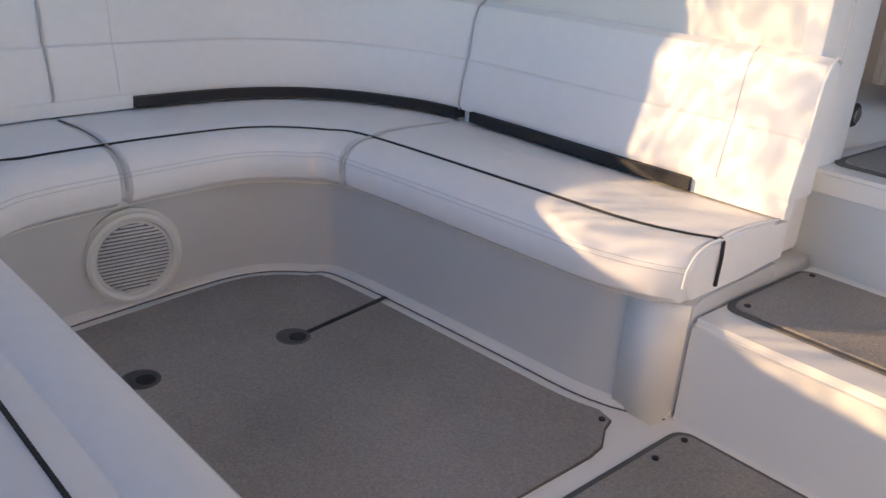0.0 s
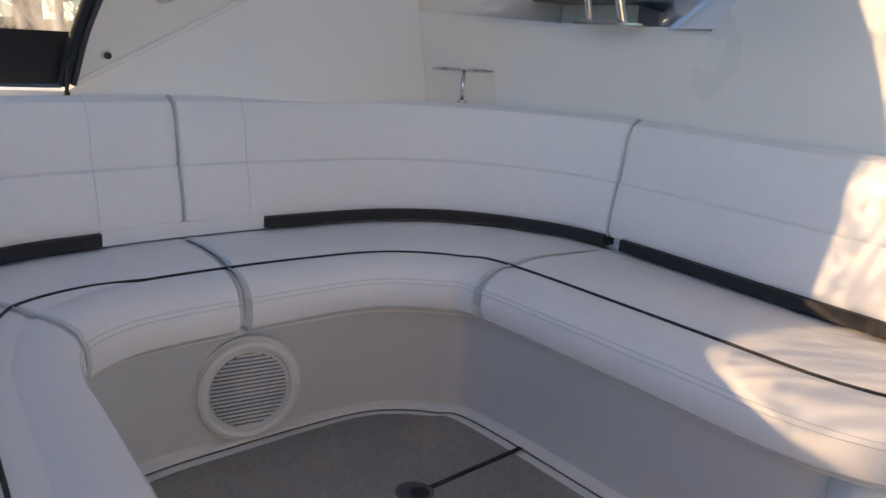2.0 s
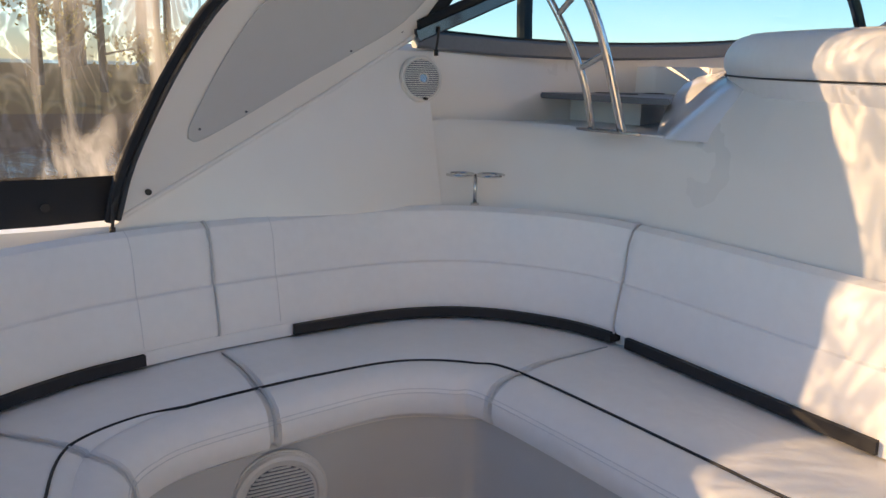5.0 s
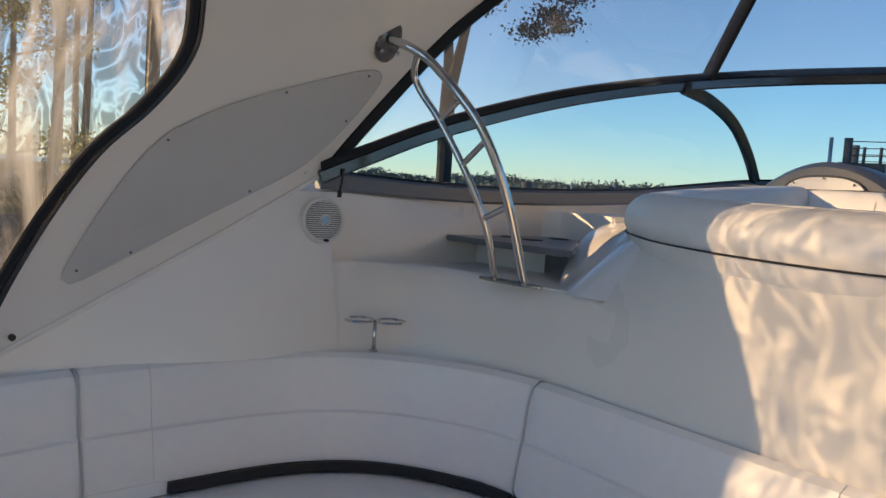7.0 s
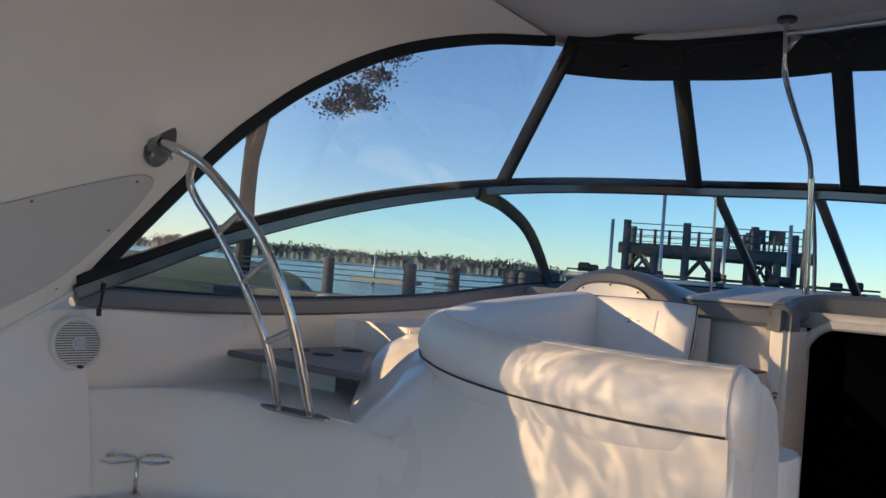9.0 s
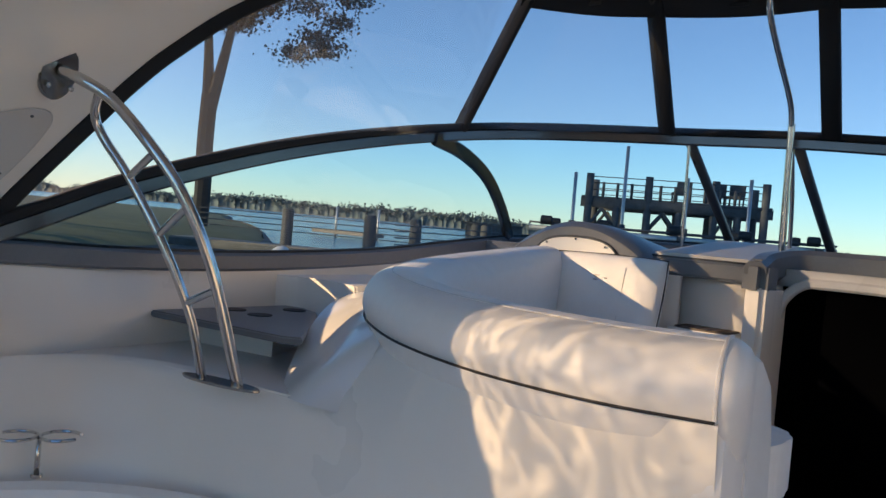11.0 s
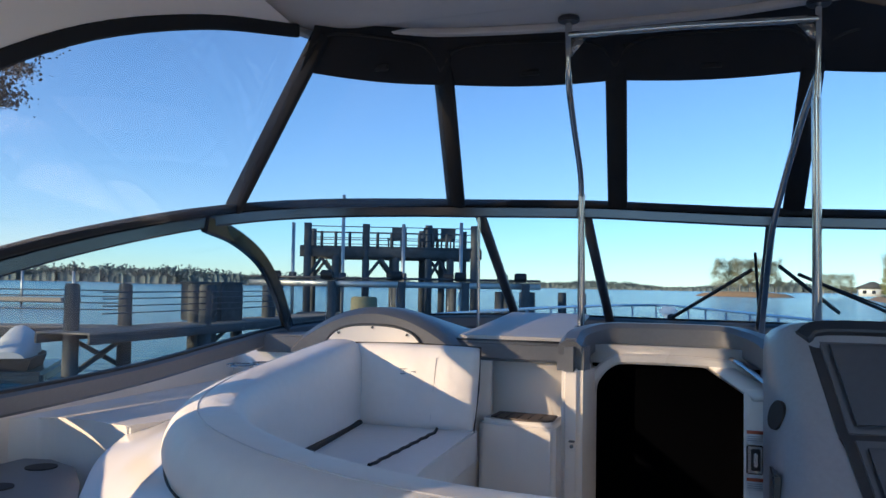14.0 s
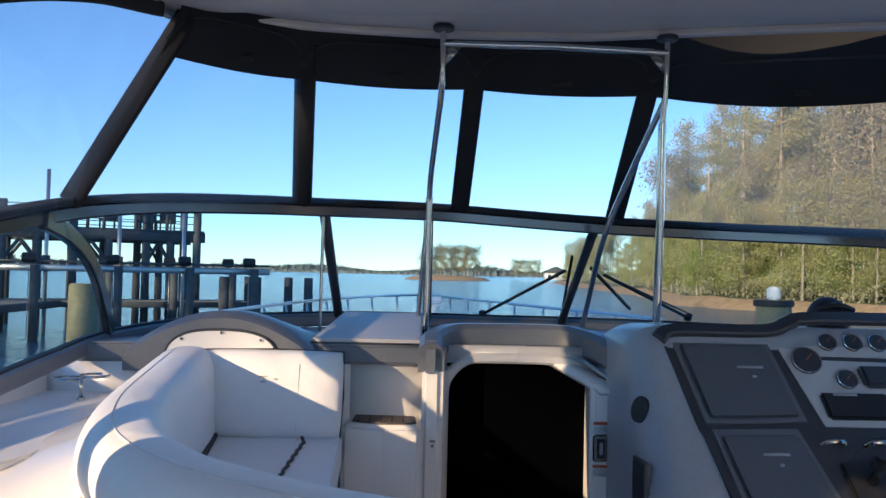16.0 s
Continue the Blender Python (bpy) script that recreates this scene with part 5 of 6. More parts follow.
def leaf_material(name, a, b):
    m = bpy.data.materials.new(name)
    m.use_nodes = True
    nt = m.node_tree
    bs = nt.nodes["Principled BSDF"]
    bs.inputs["Roughness"].default_value = 0.8
    geo, oi = nt.nodes.new("ShaderNodeNewGeometry"), nt.nodes.new("ShaderNodeObjectInfo")
    add = nt.nodes.new("ShaderNodeMath")
    add.operation = 'ADD'
    nt.links.new(geo.outputs["Random Per Island"], add.inputs[0])
    nt.links.new(oi.outputs["Random"], add.inputs[1])
    half = nt.nodes.new("ShaderNodeMath")
    half.operation = 'MULTIPLY'
    half.inputs[1].default_value = 0.5
    nt.links.new(add.outputs[0], half.inputs[0])
    mx = nt.nodes.new("ShaderNodeMix")
    mx.data_type = 'RGBA'
    mx.inputs[6].default_value, mx.inputs[7].default_value = (*a, 1), (*b, 1)
    nt.links.new(half.outputs[0], mx.inputs[0])
    nt.links.new(mx.outputs[2], bs.inputs["Base Color"])
    tl, sh = nt.nodes.new("ShaderNodeBsdfTranslucent"), nt.nodes.new("ShaderNodeMixShader")
    sh.inputs[0].default_value = 0.5
    nt.links.new(mx.outputs[2], tl.inputs[0])
    nt.links.new(bs.outputs[0], sh.inputs[1])
    nt.links.new(tl.outputs[0], sh.inputs[2])
    nt.links.new(sh.outputs[0], nt.nodes["Material Output"].inputs[0])
    return m
# needle colour raised past real foliage to carry the low sun
PINE = leaf_material("sunlit_pine_needles", (0.42, 0.43, 0.17), (0.58, 0.54, 0.27))
# near-black needles paint the twin pine as a shaded silhouette
PINE_SHADE = leaf_material("shaded_pine_needles", (0.006, 0.018, 0.022), (0.014, 0.03, 0.032))
BUD = leaf_material("bare_twigs", (0.40, 0.38, 0.22), (0.52, 0.48, 0.30))
BUSH = leaf_material("young_leaves", (0.28, 0.34, 0.09), (0.42, 0.44, 0.15))

rng = np.random.default_rng(7)

def clump_mesh(name, centers, sizes, per, mat, flat=0.7, leaf=1.0):
    """Many small leaf tufts: three crossed blades a tuft."""
    verts, faces = [], []
    for c, s in zip(centers, sizes):
        for _ in range(per):
            o = np.array(c) + rng.normal(0, 0.42, 3) * s * (1, 1, flat)
            l = s * rng.uniform(0.03, 0.085) * leaf
            for _ in range(2):
                a, b = rng.normal(0, 1, 3), rng.normal(0, 1, 3)
                a = a / np.linalg.norm(a) * l
                b = b / np.linalg.norm(b) * l
                k = len(verts)
                verts += [tuple(o - a - b * 0.4), tuple(o + a - b * 0.4), tuple(o + a * 0.5 + b), tuple(o - a * 0.5 + b)]
                faces.append((k, k + 1, k + 2, k + 3))
    me = bpy.data.meshes.new(name)
    me.from_pydata(verts, [], faces)
    return me

def limbs(base, height, lean, r, n, spread, start, rise=0.35):
    """Trunk and limbs as tapered bars; returns the bmesh and the limb ends."""
    bm = bmesh.new()
    def limb(p, q, r0, r1, sag=0.0):
        segs, rows = 6, []
        for k in range(5):
            t = k / 4
            c = Vector(p).lerp(Vector(q), t) + Vector((math.sin(t * 3.1) * sag, math.cos(t * 2.3) * sag * 0.6 - sag * 0.6, 0))
            d = (Vector(q) - Vector(p)).normalized()
            u = d.orthogonal().normalized()
            v = d.cross(u)
            rr = r0 + (r1 - r0) * t
            rows.append([bm.verts.new(c + (u * math.cos(a) + v * math.sin(a)) * rr) for a in (2 * math.pi * j / segs for j in range(segs))])
        for a, b in zip(rows, rows[1:]):
            for j in range(segs):
                bm.faces.new((a[j], a[(j + 1) % segs], b[(j + 1) % segs], b[j]))
    top_ = Vector(base) + Vector((lean[0], lean[1], height))
    limb(base, top_, r, r * 0.25, 0.12 * height * 0.06)
    ends = [top_]
    for k in range(n):
        t = start + (0.98 - start) * (k + rng.uniform(0, 0.8)) / n
        p = Vector(base).lerp(top_, t)
        a = rng.uniform(0, 2 * math.pi)
        l = spread * (1.15 - t * 0.6) * rng.uniform(0.6, 1.1)
        q = p + Vector((math.cos(a) * l, math.sin(a) * l, l * rise * rng.uniform(0.4, 1.3)))
        limb(p, q, r * 0.28, r * 0.07, 0.05)
        ends.append(q)
        ends.append(p.lerp(q, 0.6))
    return bm, ends

def tree(kind_name, label, height, r, n, spread, start, mat, bark, per, size, rise=0.35, flat=0.7, lean=(0, 0)):
    t_ = thing(kind_name, label, "tree", group="shore trees")
    bm, ends = limbs((0, 0, 0), height, lean, r, n, spread, start, rise)
    part("trunk", bm, bark, t_)
    link("crown", clump_mesh("crown", ends, [size * rng.uniform(0.7, 1.2) for _ in ends], int(per * 1.7), mat, flat, 0.8), mat, t_, smooth=False)
    return t_

# bank on the starboard bow with its wood
bank = thing("ground_bank", "red clay shore bank with dry grass", "ground", "structure")
SHORE = [(120, -60), (60, 20), (41, 45), (35, 58), (31, 64), (26.5, 70), (22.5, 77), (25, 92), (27.5, 110), (31, 150), (36, 220), (46, 300), (60, 380)]
inner = [(200, -60), (120, 20), (80, 50), (70, 70), (68, 85), (66, 100), (64, 115), (70, 140), (78, 170), (90, 215), (105, 270), (130, 350), (150, 430)]
rows = []
for a, b in zip(catmull([(x, y, 0) for x, y in SHORE], 4), catmull([(x, y, 0) for x, y in inner], 4)):
    j = noise.noise(a * 0.25) * 1.1
    a = a + Vector((j, j * 0.6, 0))
    rows.append([a + Vector((0, 0, -0.6)), a.lerp(b, 0.02) + Vector((0, 0, -0.1 + 0.3 * j)), a.lerp(b, 0.05) + Vector((0, 0, 0.4 + 0.2 * j)), a.lerp(b, 0.2) + Vector((0, 0, 0.9)), a.lerp(b, 0.5) + Vector((0, 0, 1.4)), b + Vector((0, 0, 2.0))])
part("slope", sheet([r[:3] for r in rows]), EARTH, bank, "red clay bank at the waterline")
part("wood_floor", sheet([r[2:] for r in rows]), GRASS, bank)

protos = [tree("pine_tree", "tall shore pine with needles coloured for warm low sun", 19, 0.20, 13, 2.9, 0.45, PINE, BARK, 110, 1.5),
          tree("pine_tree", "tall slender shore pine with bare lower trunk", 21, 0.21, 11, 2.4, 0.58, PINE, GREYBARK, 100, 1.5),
          tree("bare_tree", "leafless tan hardwood on the shore", 15, 0.16, 22, 3.4, 0.18, BUD, GREYBARK, 120, 1.7, 0.9, 1.0),
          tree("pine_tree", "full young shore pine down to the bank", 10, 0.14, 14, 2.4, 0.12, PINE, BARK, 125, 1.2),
          tree("leafy_bush", "fresh green leafing bush at the waterline", 4.5, 0.07, 12, 1.6, 0.08, BUSH, GREYBARK, 125, 0.9, 0.8)]
placed = 0
for k in range(330):
    s = rng.uniform(0, 1)
    along = 3 + s * 8.2
    i = int(along)
    a = Vector((*SHORE[i], 0)).lerp(Vector((*SHORE[i + 1], 0)), along - i)
    b = Vector((*inner[i], 0)).lerp(Vector((*inner[i + 1], 0)), along - i)
    depth = rng.uniform(0.07, 0.6) if k % 4 else rng.uniform(0.06, 0.16)
    p = a.lerp(b, depth)
    z = 0.4 + 1.9 * depth
    pick = rng.choice([0, 1, 2, 3, 4], p=[0.20, 0.58, 0.08, 0.09, 0.05]) if depth > 0.16 else rng.choice([2, 3, 4], p=[0.1, 0.55, 0.35])
    sc = rng.uniform(0.75, 1.1) * (0.8 if p.y > 120 else 1)
    m = pose(p.x, p.y, z - 0.2, 0, 0, rng.uniform(0, 360)) @ Matrix.Diagonal((sc, sc, sc * rng.uniform(0.9, 1.12), 1))
    if placed < 5:
        protos[placed].matrix_basis = pose(p.x, p.y, z - 0.2, 0, 0, rng.uniform(0, 360))
        placed += 1
        continue
    src = protos[int(pick)]
    c = copy_thing(src, m)
    c.matrix_basis = m
# dry brush along the waterline
brush = thing("shore_brush", "tangled dry brush along the bank", "brush", "stuff")
cs = []
for k in range(900):
    along = 3 + rng.uniform(0, 7.5)
    i = int(along)
    a = Vector((*SHORE[i], 0)).lerp(Vector((*SHORE[i + 1], 0)), along - i)
    b = Vector((*inner[i], 0)).lerp(Vector((*inner[i + 1], 0)), along - i)
    cs.append(tuple(a.lerp(b, rng.uniform(0.05, 0.22)) + Vector((0, 0, rng.uniform(0.3, 1.8)))))
link("twigs", clump_mesh("brush", cs, [rng.uniform(0.8, 1.7) for _ in cs], 22, BUD), BUD, brush, smooth=False)

# far shores
def far_ridge(name, a, b, base, top_, steps, seed, label):
    t_ = thing(name, label, "woods", "stuff")
    r2 = np.random.default_rng(seed)
    verts, faces, tops, sizes = [], [], [], []
    A, B = Vector(a), Vector(b)
    for k in range(steps):
        p = A.lerp(B, k / (steps - 1))
        env = 0.55 + 0.45 * noise.noise(Vector((k * 0.045, seed, 0))) + 0.2 * noise.noise(Vector((k * 0.2, seed, 3)))
        for _ in range(3):
            c_ = A.lerp(B, (k + r2.uniform(-0.5, 0.5)) / (steps - 1))
            hh = top_ * max(0.25, env)
            tops.append((c_.x, c_.y + r2.uniform(-5, 5), base + hh * r2.uniform(0.4, 0.72)))
            sizes.append(hh * r2.uniform(0.36, 0.56))
        for _ in range(9):
            h = top_ * max(0.25, env) * r2.uniform(0.4, 0.74)
            w = (B - A).length / steps * r2.uniform(0.7, 1.9)
            d = (B - A).normalized()
            o = p + d * r2.uniform(-w, w)
            q = Vector((-d.y, d.x, 0)) * r2.uniform(-6, 6)
            n0 = len(verts)
            prof_ = [(-0.5, 0), (-0.54, 0.45), (-0.46, 0.75), (-0.28, 0.93), (0.0, 1.0), (0.28, 0.93), (0.46, 0.75), (0.54, 0.45), (0.5, 0)]
            for u, v in prof_:
                verts.append(tuple(o + q + d * u * w + Vector((0, 0, base + v * h))))
            for u, v in prof_:
                verts.append(tuple(o + q + d * u * w * 0.6 + Vector((-d.y, d.x, 0)) * w * 0.6 + Vector((0, 0, base + v * h * 0.92))))
            m_ = len(prof_)
            faces += [tuple(range(n0, n0 + m_))] + [(n0 + j, n0 + j + 1, n0 + m_ + j + 1, n0 + m_ + j) for j in range(m_ - 1)]
    me = bpy.data.meshes.new(name)
    me.from_pydata(verts, [], faces)
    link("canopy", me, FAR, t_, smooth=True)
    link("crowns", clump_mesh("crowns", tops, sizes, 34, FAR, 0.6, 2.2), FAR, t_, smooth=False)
    part("beach", sheet([[A.lerp(B, k / 12) + Vector((0, -8, -0.6)), A.lerp(B, k / 12) + Vector((0, 0, base + 0.8)), A.lerp(B, k / 12) + Vector((0, 12, base + 1.2))] for k in range(13)]), EARTH, t_)
far_ridge("far_wood", (-900, 330, 0), (-330, 560, 0), -0.5, 21, 130, 3, "hazy wooded hills on the far shore")
far_ridge("far_wood", (-330, 400, 0), (-190, 470, 0), -0.5, 15, 60, 5, "dark wooded point on the far shore")
far_ridge("far_wood", (-420, 980, 0), (300, 1000, 0), -0.5, 17, 150, 8, "low hazy tree line across the lake")
far_ridge("far_wood", (-160, 900, 0), (30, 860, 0), -0.5, 10, 50, 11, "low hazy tree line across the lake")
isle = thing("ground_island", "low island with dry grass", "ground", "structure")
part("mound", loft([[(8 + r_ * math.cos(a) * 1.5, 305 + r_ * math.sin(a), z) for a in (2 * math.pi * k / 20 for k in range(20))] for r_, z in ((11, -0.6), (9, 0.6), (4, 1.2))]), EARTH, isle)
for k in range(9):
    x = 0 + 18 * k / 8
    m = pose(x + rng.uniform(-1, 1), 305 + rng.uniform(-3, 3), 0.4, 0, 0, rng.uniform(0, 360)) @ Matrix.Diagonal((0.85, 0.85, 0.72, 1))
    copy_thing(protos[2], m).matrix_basis = m
for k in range(4):
    m = pose(38 + 3 * k, 349, 0.2, 0, 0, 60 * k) @ Matrix.Diagonal((0.8, 0.8, 0.5, 1))
    copy_thing(protos[2], m).matrix_basis = m

# lawn on the port side with the twin-trunk pine
lawn = thing("ground_lawn", "grassy shore with a stone edge", "ground", "structure")
LAWN = [(-25.5, 19), (-30, 26.5), (-38, 33), (-52, 44), (-80, 62), (-120, 80), (-140, -20), (-80, -60), (-40, -50), (-24, -20), (-21, 0), (-22, 12)]
lw = [p.xy for p in catmull([(x, y, 0) for x, y in LAWN + LAWN[:1]], 4)][:-1]
mid = Vector((-60, 10))
part("grass", loft([[(*p.lerp(mid, k), z) for p in lw] for k, z in ((0.012, 0.12), (0.05, 0.42), (0.2, 0.65), (0.6, 1.1))]), GRASS, lawn)
part("stone_edge", loft([[(p.x + noise.noise(Vector((p.x, p.y, 0)) * 0.8) * 0.5, p.y + noise.noise(Vector((p.y, p.x, 3)) * 0.8) * 0.5, z) for p in [q.lerp(mid, k) for q in lw]] for k, z in ((-0.004, -0.7), (0.0, -0.1), (0.014, 0.22))], caps=False), ROCK, lawn)
big = thing("twin_pine", "tall twin-trunk pine on the grassy shore", "tree")
big.location = (-39.2, 29.0, 0.45)
bm = tube([(0, 0, -0.3), (0.06, 0.02, 2.2), (-0.03, 0.0, 4.6), (0.03, 0.03, 7.4)], 0.47, 10, 4)
part("trunk", bm, SHADEBARK, big)
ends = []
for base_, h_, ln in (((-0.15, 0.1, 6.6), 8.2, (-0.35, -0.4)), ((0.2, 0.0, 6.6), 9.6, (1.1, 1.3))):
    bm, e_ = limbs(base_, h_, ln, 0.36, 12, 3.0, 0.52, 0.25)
    part("fork", bm, SHADEBARK, big)
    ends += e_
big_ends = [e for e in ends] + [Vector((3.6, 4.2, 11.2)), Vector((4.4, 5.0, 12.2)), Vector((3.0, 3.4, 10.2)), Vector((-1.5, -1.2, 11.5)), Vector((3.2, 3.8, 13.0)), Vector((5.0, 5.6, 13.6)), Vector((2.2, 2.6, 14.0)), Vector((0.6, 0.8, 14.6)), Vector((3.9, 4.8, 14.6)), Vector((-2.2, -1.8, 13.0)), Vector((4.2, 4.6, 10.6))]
crown = link("crown", clump_mesh("crown", [tuple(e) for e in big_ends], [1.35 for _ in big_ends], 430, PINE_SHADE, 0.5), PINE_SHADE, big, smooth=False)
for ob in big.children:
    ob.matrix_parent_inverse = Matrix.Identity(4)
# pines from (-27.5, -2) on are added as sun blockers; last three stay unseen
for k, (x, y, sc) in enumerate(((-29.5, 3.0, 0.9), (-31, 6.5, 1.0), (-28.5, 9.0, 0.85), (-34, 10.5, 1.05), (-36, 1, 1.1), (-33, -6, 1.1), (-46, 14, 1.2), (-27.5, -2, 1.0), (-30.5, -10, 1.05), (-34, 4.5, 1.1), (-39, -3, 1.15), (-42, 4, 1.2), (-40, -11, 1.2), (-47, -2, 1.25), (-52, 7, 1.2), (-26.5, 4.5, 0.9), (-28.5, -6, 0.95), (-52, 12, 1.25), (-56, 7, 1.3), (-61, 3, 1.3), (-59, 13, 1.25), (-50, 6, 1.2), (-65, 9, 1.3), (-29.6, -24.4, 1.0), (-34.1, -28.6, 1.1), (-28.7, -22.0, 1.0))):
    m = pose(x, y, 0.4, 0, 0, 47 * k) @ Matrix.Diagonal((sc, sc, sc, 1))
    copy_thing(protos[(0, 1, 0, 1, 0, 1, 0, 0, 0, 0, 0, 0, 0, 0, 0, 3, 3, 0, 0, 0, 0, 0, 0, 0, 0, 0)[k]], m).matrix_basis = m

# ---- docks ----
def pile(x, y, top_, r=0.19, mat=WOOD, name="dock_pile", lab="weathered round timber dock pile"):
    t_ = thing(name, lab, "pile", group="dock piles", at=(x, y, -0.5))
    bm = bmesh.new()
    bmesh.ops.create_cone(bm, cap_ends=True, segments=12, radius1=r * 1.06, radius2=r * 0.94, depth=top_ + 1.5)
    bmesh.ops.bevel(bm, geom=[e for e in bm.edges if len(e.link_faces) == 2 and e.calc_face_angle(0) > 1], offset=0.03, segments=2, affect='EDGES')
    bmesh.ops.translate(bm, verts=bm.verts, vec=(x, y, (top_ - 1.5) / 2))
    part("post", bm, mat, t_)
    return t_
NEAR = [(-19.9, 18.5), (-15.5, 17.6), (-15.9, 20.0), (-15.6, 22.7), (-15.3, 23.1), (-14.8, 22.1), (-15.7, 25.2), (-15.8, 27.3)]
for x, y in NEAR:
    pile(x, y, 1.86)
pier = thing("timber_pier", "weathered timber pier with cable railings", "pier")
def plank_walk(a, b, w, z, n):
    A, B = Vector((*a, z)), Vector((*b, z))
    d = (B - A).normalized()
    s = Vector((-d.y, d.x, 0))
    part("stringer", bar([A + s * w / 2, B + s * w / 2], 0.08, 0.24), WOOD, pier)
    part("stringer", bar([A - s * w / 2, B - s * w / 2], 0.08, 0.24), WOOD, pier)
    me = None
    for k in range(n):
        c = A.lerp(B, (k + 0.5) / n) + Vector((0, 0, 0.14))
        if me is None:
            bm = block(-0.5, 0.5, -0.5, 0.5, -0.5, 0.5, 0)
            me = bpy.data.meshes.new("plank")
            bm.to_mesh(me)
            bm.free()
            me.materials.append(WOODL)
        ob = new("plank", me)
        ob.parent = pier
        ob.matrix_basis = Matrix.Translation(c) @ Matrix.Rotation(math.atan2(d.y, d.x), 4, 'Z') @ Matrix.Diagonal(((B - A).length / n * 0.93, w, 0.04, 1))
plank_walk((-23, 16.8), (-15.4, 20.2), 1.3, 0.55, 34)
plank_walk((-15.2, 17.0), (-15.9, 34.5), 1.5, 0.55, 70)
plank_walk((-17.6, 33.0), (-8.5, 36.6), 1.6, 0.55, 40)
for z in (1.66, 1.50, 1.32, 1.14):
    part("cable", tube([(-23, 17.4, z), (-19.9, 18.7, z), (-16.1, 20.1, z)], 0.018, 6), CABLE, pier)
    part("cable", tube([(-14.6, 17.6, z), (-14.7, 22.2, z), (-15.1, 27.3, z)], 0.018, 6), CABLE, pier)
for a, b in (((-15.5, 17.6, -0.4), (-15.6, 19.8, 0.5)), ((-15.9, 20.0, -0.4), (-17.4, 19.3, 0.5)), ((-15.6, 22.7, -0.4), (-15.8, 25.0, 0.5))):
    part("brace", bar([a, b], 0.12, 0.12), WOOD, pier)
box_ = thing("dock_box", "dark timber storage box on the pier", "dock box")
part("body", block(-16.9, -15.4, 23.8, 25.0, 0.70, 1.86, 0.04), WOOD, box_)
part("lid", block(-16.95, -15.35, 23.75, 25.05, 1.86, 1.94, 0.02), WOOD, box_)
pile(-8.7, 19.7, 1.66, 0.34, PILECAP, "mooring_pile", "thick treated mooring pile beside the boat")
for x, y in ((-9.1, 34.3), (-8.6, 36.5), (-7.1, 37.6), (-6.2, 37.4), (-9.4, 35.4), (-8.2, 36.2)):
    pile(x, y, 1.72, 0.2)

# two-storey boat dock with lifts
tower = thing("boat_dock", "two-storey weathered timber boat dock", "dock")
X = [(-17.4, 33.3), (-16.3, 33.8), (-15.1, 34.3), (-13.9, 34.8), (-12.6, 35.4), (-11.7, 35.7), (-10.7, 36.0)]
back = (1.6, -3.6)
for k, (x, y) in enumerate(X):
    for bx, by in ((0, 0), (-back[0], -back[1])):
        part("post", tube([(x + bx, y + by, -1.2), (x + bx, y + by, 3.2 if k % 2 else 4.55)], 0.17, 8), WOOD, tower)
        if k < 6 and k % 2 == 0:
            q = X[k + 1]
            part("knee_brace", bar([(x + bx, y + by, 2.2), ((x + q[0]) / 2 + bx, (y + q[1]) / 2 + by, 3.05)], 0.14, 0.14), WOOD, tower)
            part("knee_brace", bar([(q[0] + bx, q[1] + by, 2.2), ((x + q[0]) / 2 + bx, (y + q[1]) / 2 + by, 3.05)], 0.14, 0.14), WOOD, tower)
for bx, by in ((0, 0), (-back[0], -back[1])):
    part("deck_beam", bar([(X[0][0] - 0.3 + bx, X[0][1] - 0.12 + by, 3.3), (X[-1][0] + 0.3 + bx, X[-1][1] + 0.12 + by, 3.3)], 0.15, 0.42), WOOD, tower)
    for z in (3.85, 4.15, 4.42):
        part("rail_cable", tube([(X[0][0] + bx, X[0][1] + by, z), (X[-1][0] + bx, X[-1][1] + by, z)], 0.022, 6), CABLE, tower)
part("upper_deck", prism([(X[0][0] - 0.3, X[0][1] - 0.1), (X[-1][0] + 0.3, X[-1][1]), (X[-1][0] + 0.3 - back[0], X[-1][1] - back[1]), (X[0][0] - 0.3 - back[0], X[0][1] - back[1])], 3.45, 3.58, 0), WOOD, tower)
for k in range(13):
    u = k / 12
    part("baluster", tube([(X[0][0] + u * (X[-1][0] - X[0][0]), X[0][1] + u * (X[-1][1] - X[0][1]), 3.5), (X[0][0] + u * (X[-1][0] - X[0][0]), X[0][1] + u * (X[-1][1] - X[0][1]), 4.2)], 0.07, 6), WOOD, tower)
for k, u in enumerate((0.55, 0.75, 0.86)):
    c = thing("deck_chair", "dark deck chair on the upper dock", "chair", group="dock chairs")
    x, y = X[0][0] + u * (X[-1][0] - X[0][0]) - 0.7, X[0][1] + u * (X[-1][1] - X[0][1]) + 1.4
    part("seat", block(x - 0.35, x + 0.35, y - 0.3, y + 0.3, 3.95, 4.05, 0.02), WOOD, c)
    part("backrest", block(x - 0.35, x + 0.35, y + 0.25, y + 0.33, 4.05, 4.55, 0.02), WOOD, c)
    for sx in (-0.3, 0.3):
        for sy in (-0.25, 0.25):
            part("leg", block(x + sx - 0.03, x + sx + 0.03, y + sy - 0.03, y + sy + 0.03, 3.58, 3.96, 0), WOOD, c)
lift = thing("boat_lift", "aluminium boat lift frame with drive motors", "boat lift")
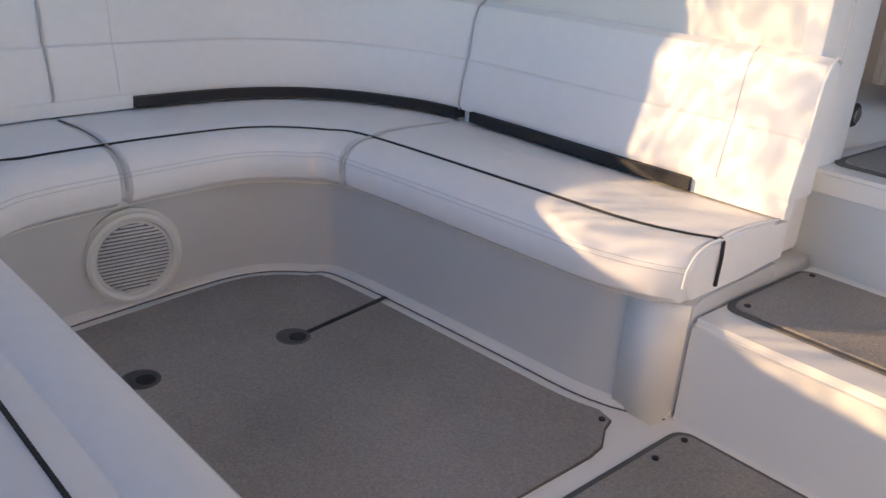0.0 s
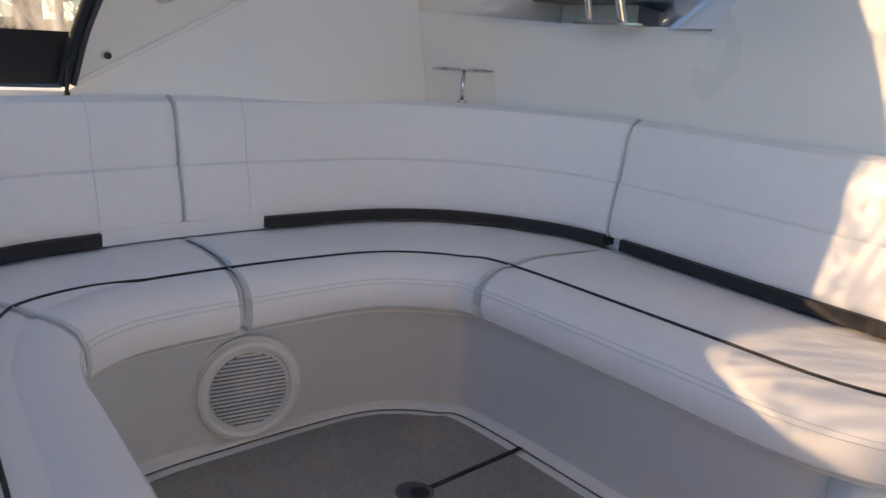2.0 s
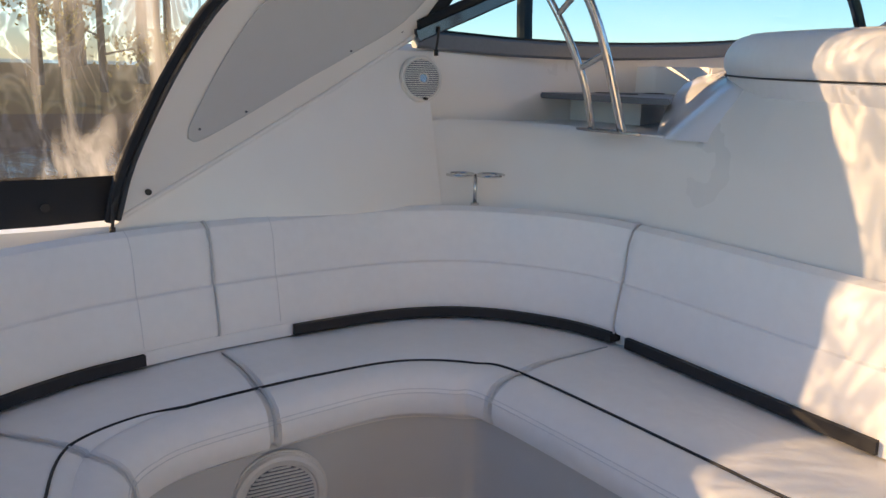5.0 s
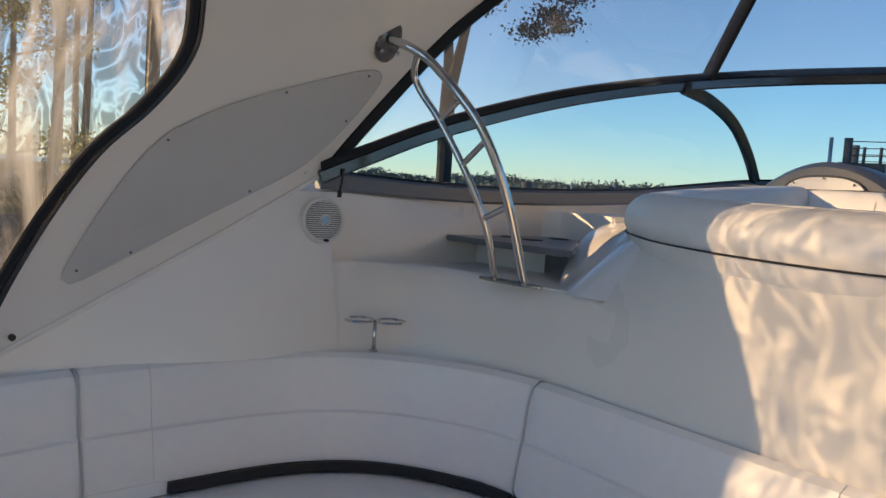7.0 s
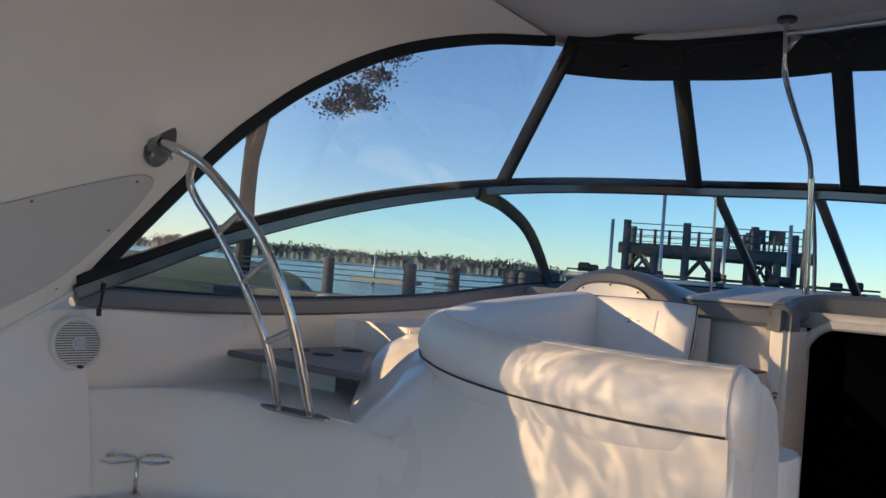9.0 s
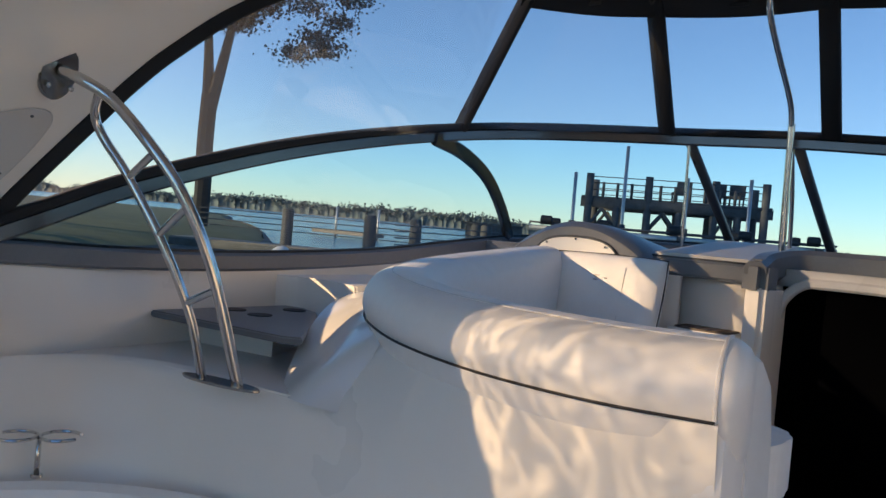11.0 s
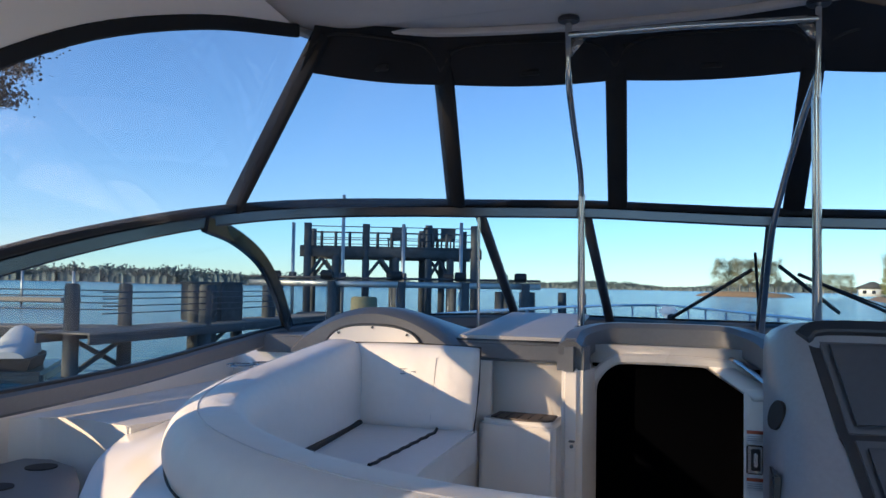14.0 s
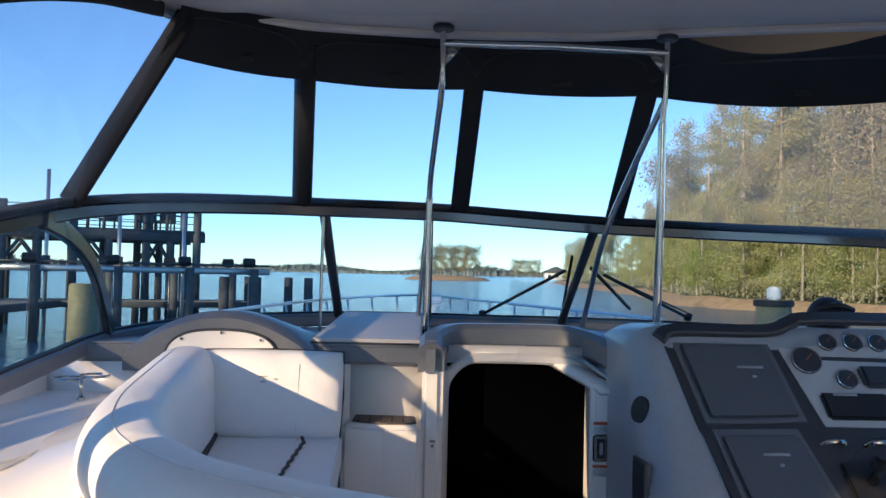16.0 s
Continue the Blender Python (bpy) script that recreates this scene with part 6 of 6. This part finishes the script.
for dz, off in ((1.95, (0.9, -2.0)), (1.95, (2.4, -5.2))):
    a = Vector((X[0][0] - 1.6 + off[0], X[0][1] - 0.7 + off[1], dz))
    b = Vector((X[-1][0] + 1.5 + off[0], X[-1][1] + 0.6 + off[1], dz))
    part("beam", bar([a, b], 0.16, 0.22), ALU, lift)
    part("drive_shaft", tube([a + Vector((0, 0, 0.22)), b + Vector((0, 0, 0.22))], 0.04, 6), CABLE, lift)
    for u in (0.06, 0.26, 0.5, 0.72, 0.93):
        p = a.lerp(b, u)
        part("drive_motor", disc(p + Vector((0, 0, 0.32)), (1, 0.4, 0), 0.17, 0.42, 14, 0.03), RUBBER, lift)
        part("lift_cable", tube([p, p + Vector((0, 0, -2.3))], 0.014, 6), ALU, lift)
        part("guide_post", tube([p + Vector((0.2, 0, -2.4)), p + Vector((0.2, 0, 0.1))], 0.15, 8), WOOD, lift)
for x, y, h in ((-17.0, 31.3, 4.4), (-15.2, 32.2, 5.6), (-12.2, 31.3, 4.3), (-10.5, 33.4, 4.5)):
    t_ = thing("guide_pole", "white plastic boat guide pole", "pole", group="guide poles", at=(x, y, -0.5))
    part("pole", tube([(x, y, -1), (x, y, h)], 0.075, 8), ALU, t_)
    part("bracket", block(x - 0.12, x + 0.12, y - 0.12, y + 0.12, 1.8, 2.4, 0.02), CABLE, t_)

def jet_ski(x, y, turn):
    j = thing("jet_ski", "jet ski under a white cover on a floating dock", "jet ski", group="jet skis", at=(x, y, -0.3))
    secs_ = []
    for t, w, h in ((-1.4, 0.42, 0.42), (-0.8, 0.52, 0.62), (-0.2, 0.50, 0.95), (0.2, 0.42, 1.12), (0.55, 0.45, 1.0), (1.0, 0.34, 0.7), (1.5, 0.08, 0.5)):
        secs_.append([Vector((w * math.sin(a) * (1 if a < math.pi else 1), t, 0.12 + 0.8 * h * max(0, math.cos(a)) ** 0.6)) for a in (-math.pi / 2 + math.pi * k / 10 for k in range(11))])
    bm = loft(secs_)
    m = Matrix.Translation((x, y, -0.25)) @ Matrix.Rotation(radians(turn), 4, 'Z')
    bmesh.ops.transform(bm, matrix=m, verts=bm.verts)
    part("cover", bm, LINER, j, "pale fabric cover")
    bm = loft([[Vector((w * s_, t, z)) for s_, z in ((-1, 0.3), (-0.8, -0.1), (0.8, -0.1), (1, 0.3))] for t, w in ((-1.5, 0.55), (0.3, 0.62), (1.1, 0.42), (1.6, 0.05))])
    bmesh.ops.transform(bm, matrix=m, verts=bm.verts)
    part("hull", bm, RUBBER, j, "black hull")
    bm = block(-0.85, 0.85, -1.7, 1.7, -0.35, 0.0, 0.08)
    bmesh.ops.transform(bm, matrix=m, verts=bm.verts)
    part("float", bm, DASHD, j)
jet_ski(-18.3, 16.9, 35)
jet_ski(-17.4, 17.9, 35)
mk = pile(16.5, 42.6, 0.9, 0.9, PILECAP, "channel_marker", "dark timber channel marker with pale top")
part("band", disc((16.5, 42.6, 0.92), (0, 0, 1), 0.98, 0.32, 20, 0.04), RUBBER, mk)
part("lamp", disc((16.5, 42.6, 1.4), (0, 0, 1), 0.34, 0.7, 16, 0.1), GELG, mk, "pale glass lamp")
flo = thing("floating_dock", "yellowish floating swim dock", "dock", at=(-60, 62, -0.5))
part("deck", block(-64, -56, 60.5, 63, -0.2, 0.15, 0.05), WOODL, flo)
for x in (-63, -57):
    part("post", tube([(x, 63, -1), (x, 63, 2.6)], 0.12, 8), ALU, flo)
boat_house = thing("shore_house", "low house behind the trees across the cove", "house", at=(42, 330, 0))
part("wall", block(48, 57, 331, 337, 0.2, 3.2, 0), LABELW, boat_house)
part("roof", loft([[(47, 330, 3.2), (58, 330, 3.2), (52.5, 330, 5.6)], [(47, 338, 3.2), (58, 338, 3.2), (52.5, 338, 5.6)]]), WOOD, boat_house)
for x in (49.5, 52.5, 55.5):
    w_ = part("window", block(x - 0.6, x + 0.6, 330.9, 331.02, 1.2, 2.4, 0), DASHD, boat_house)
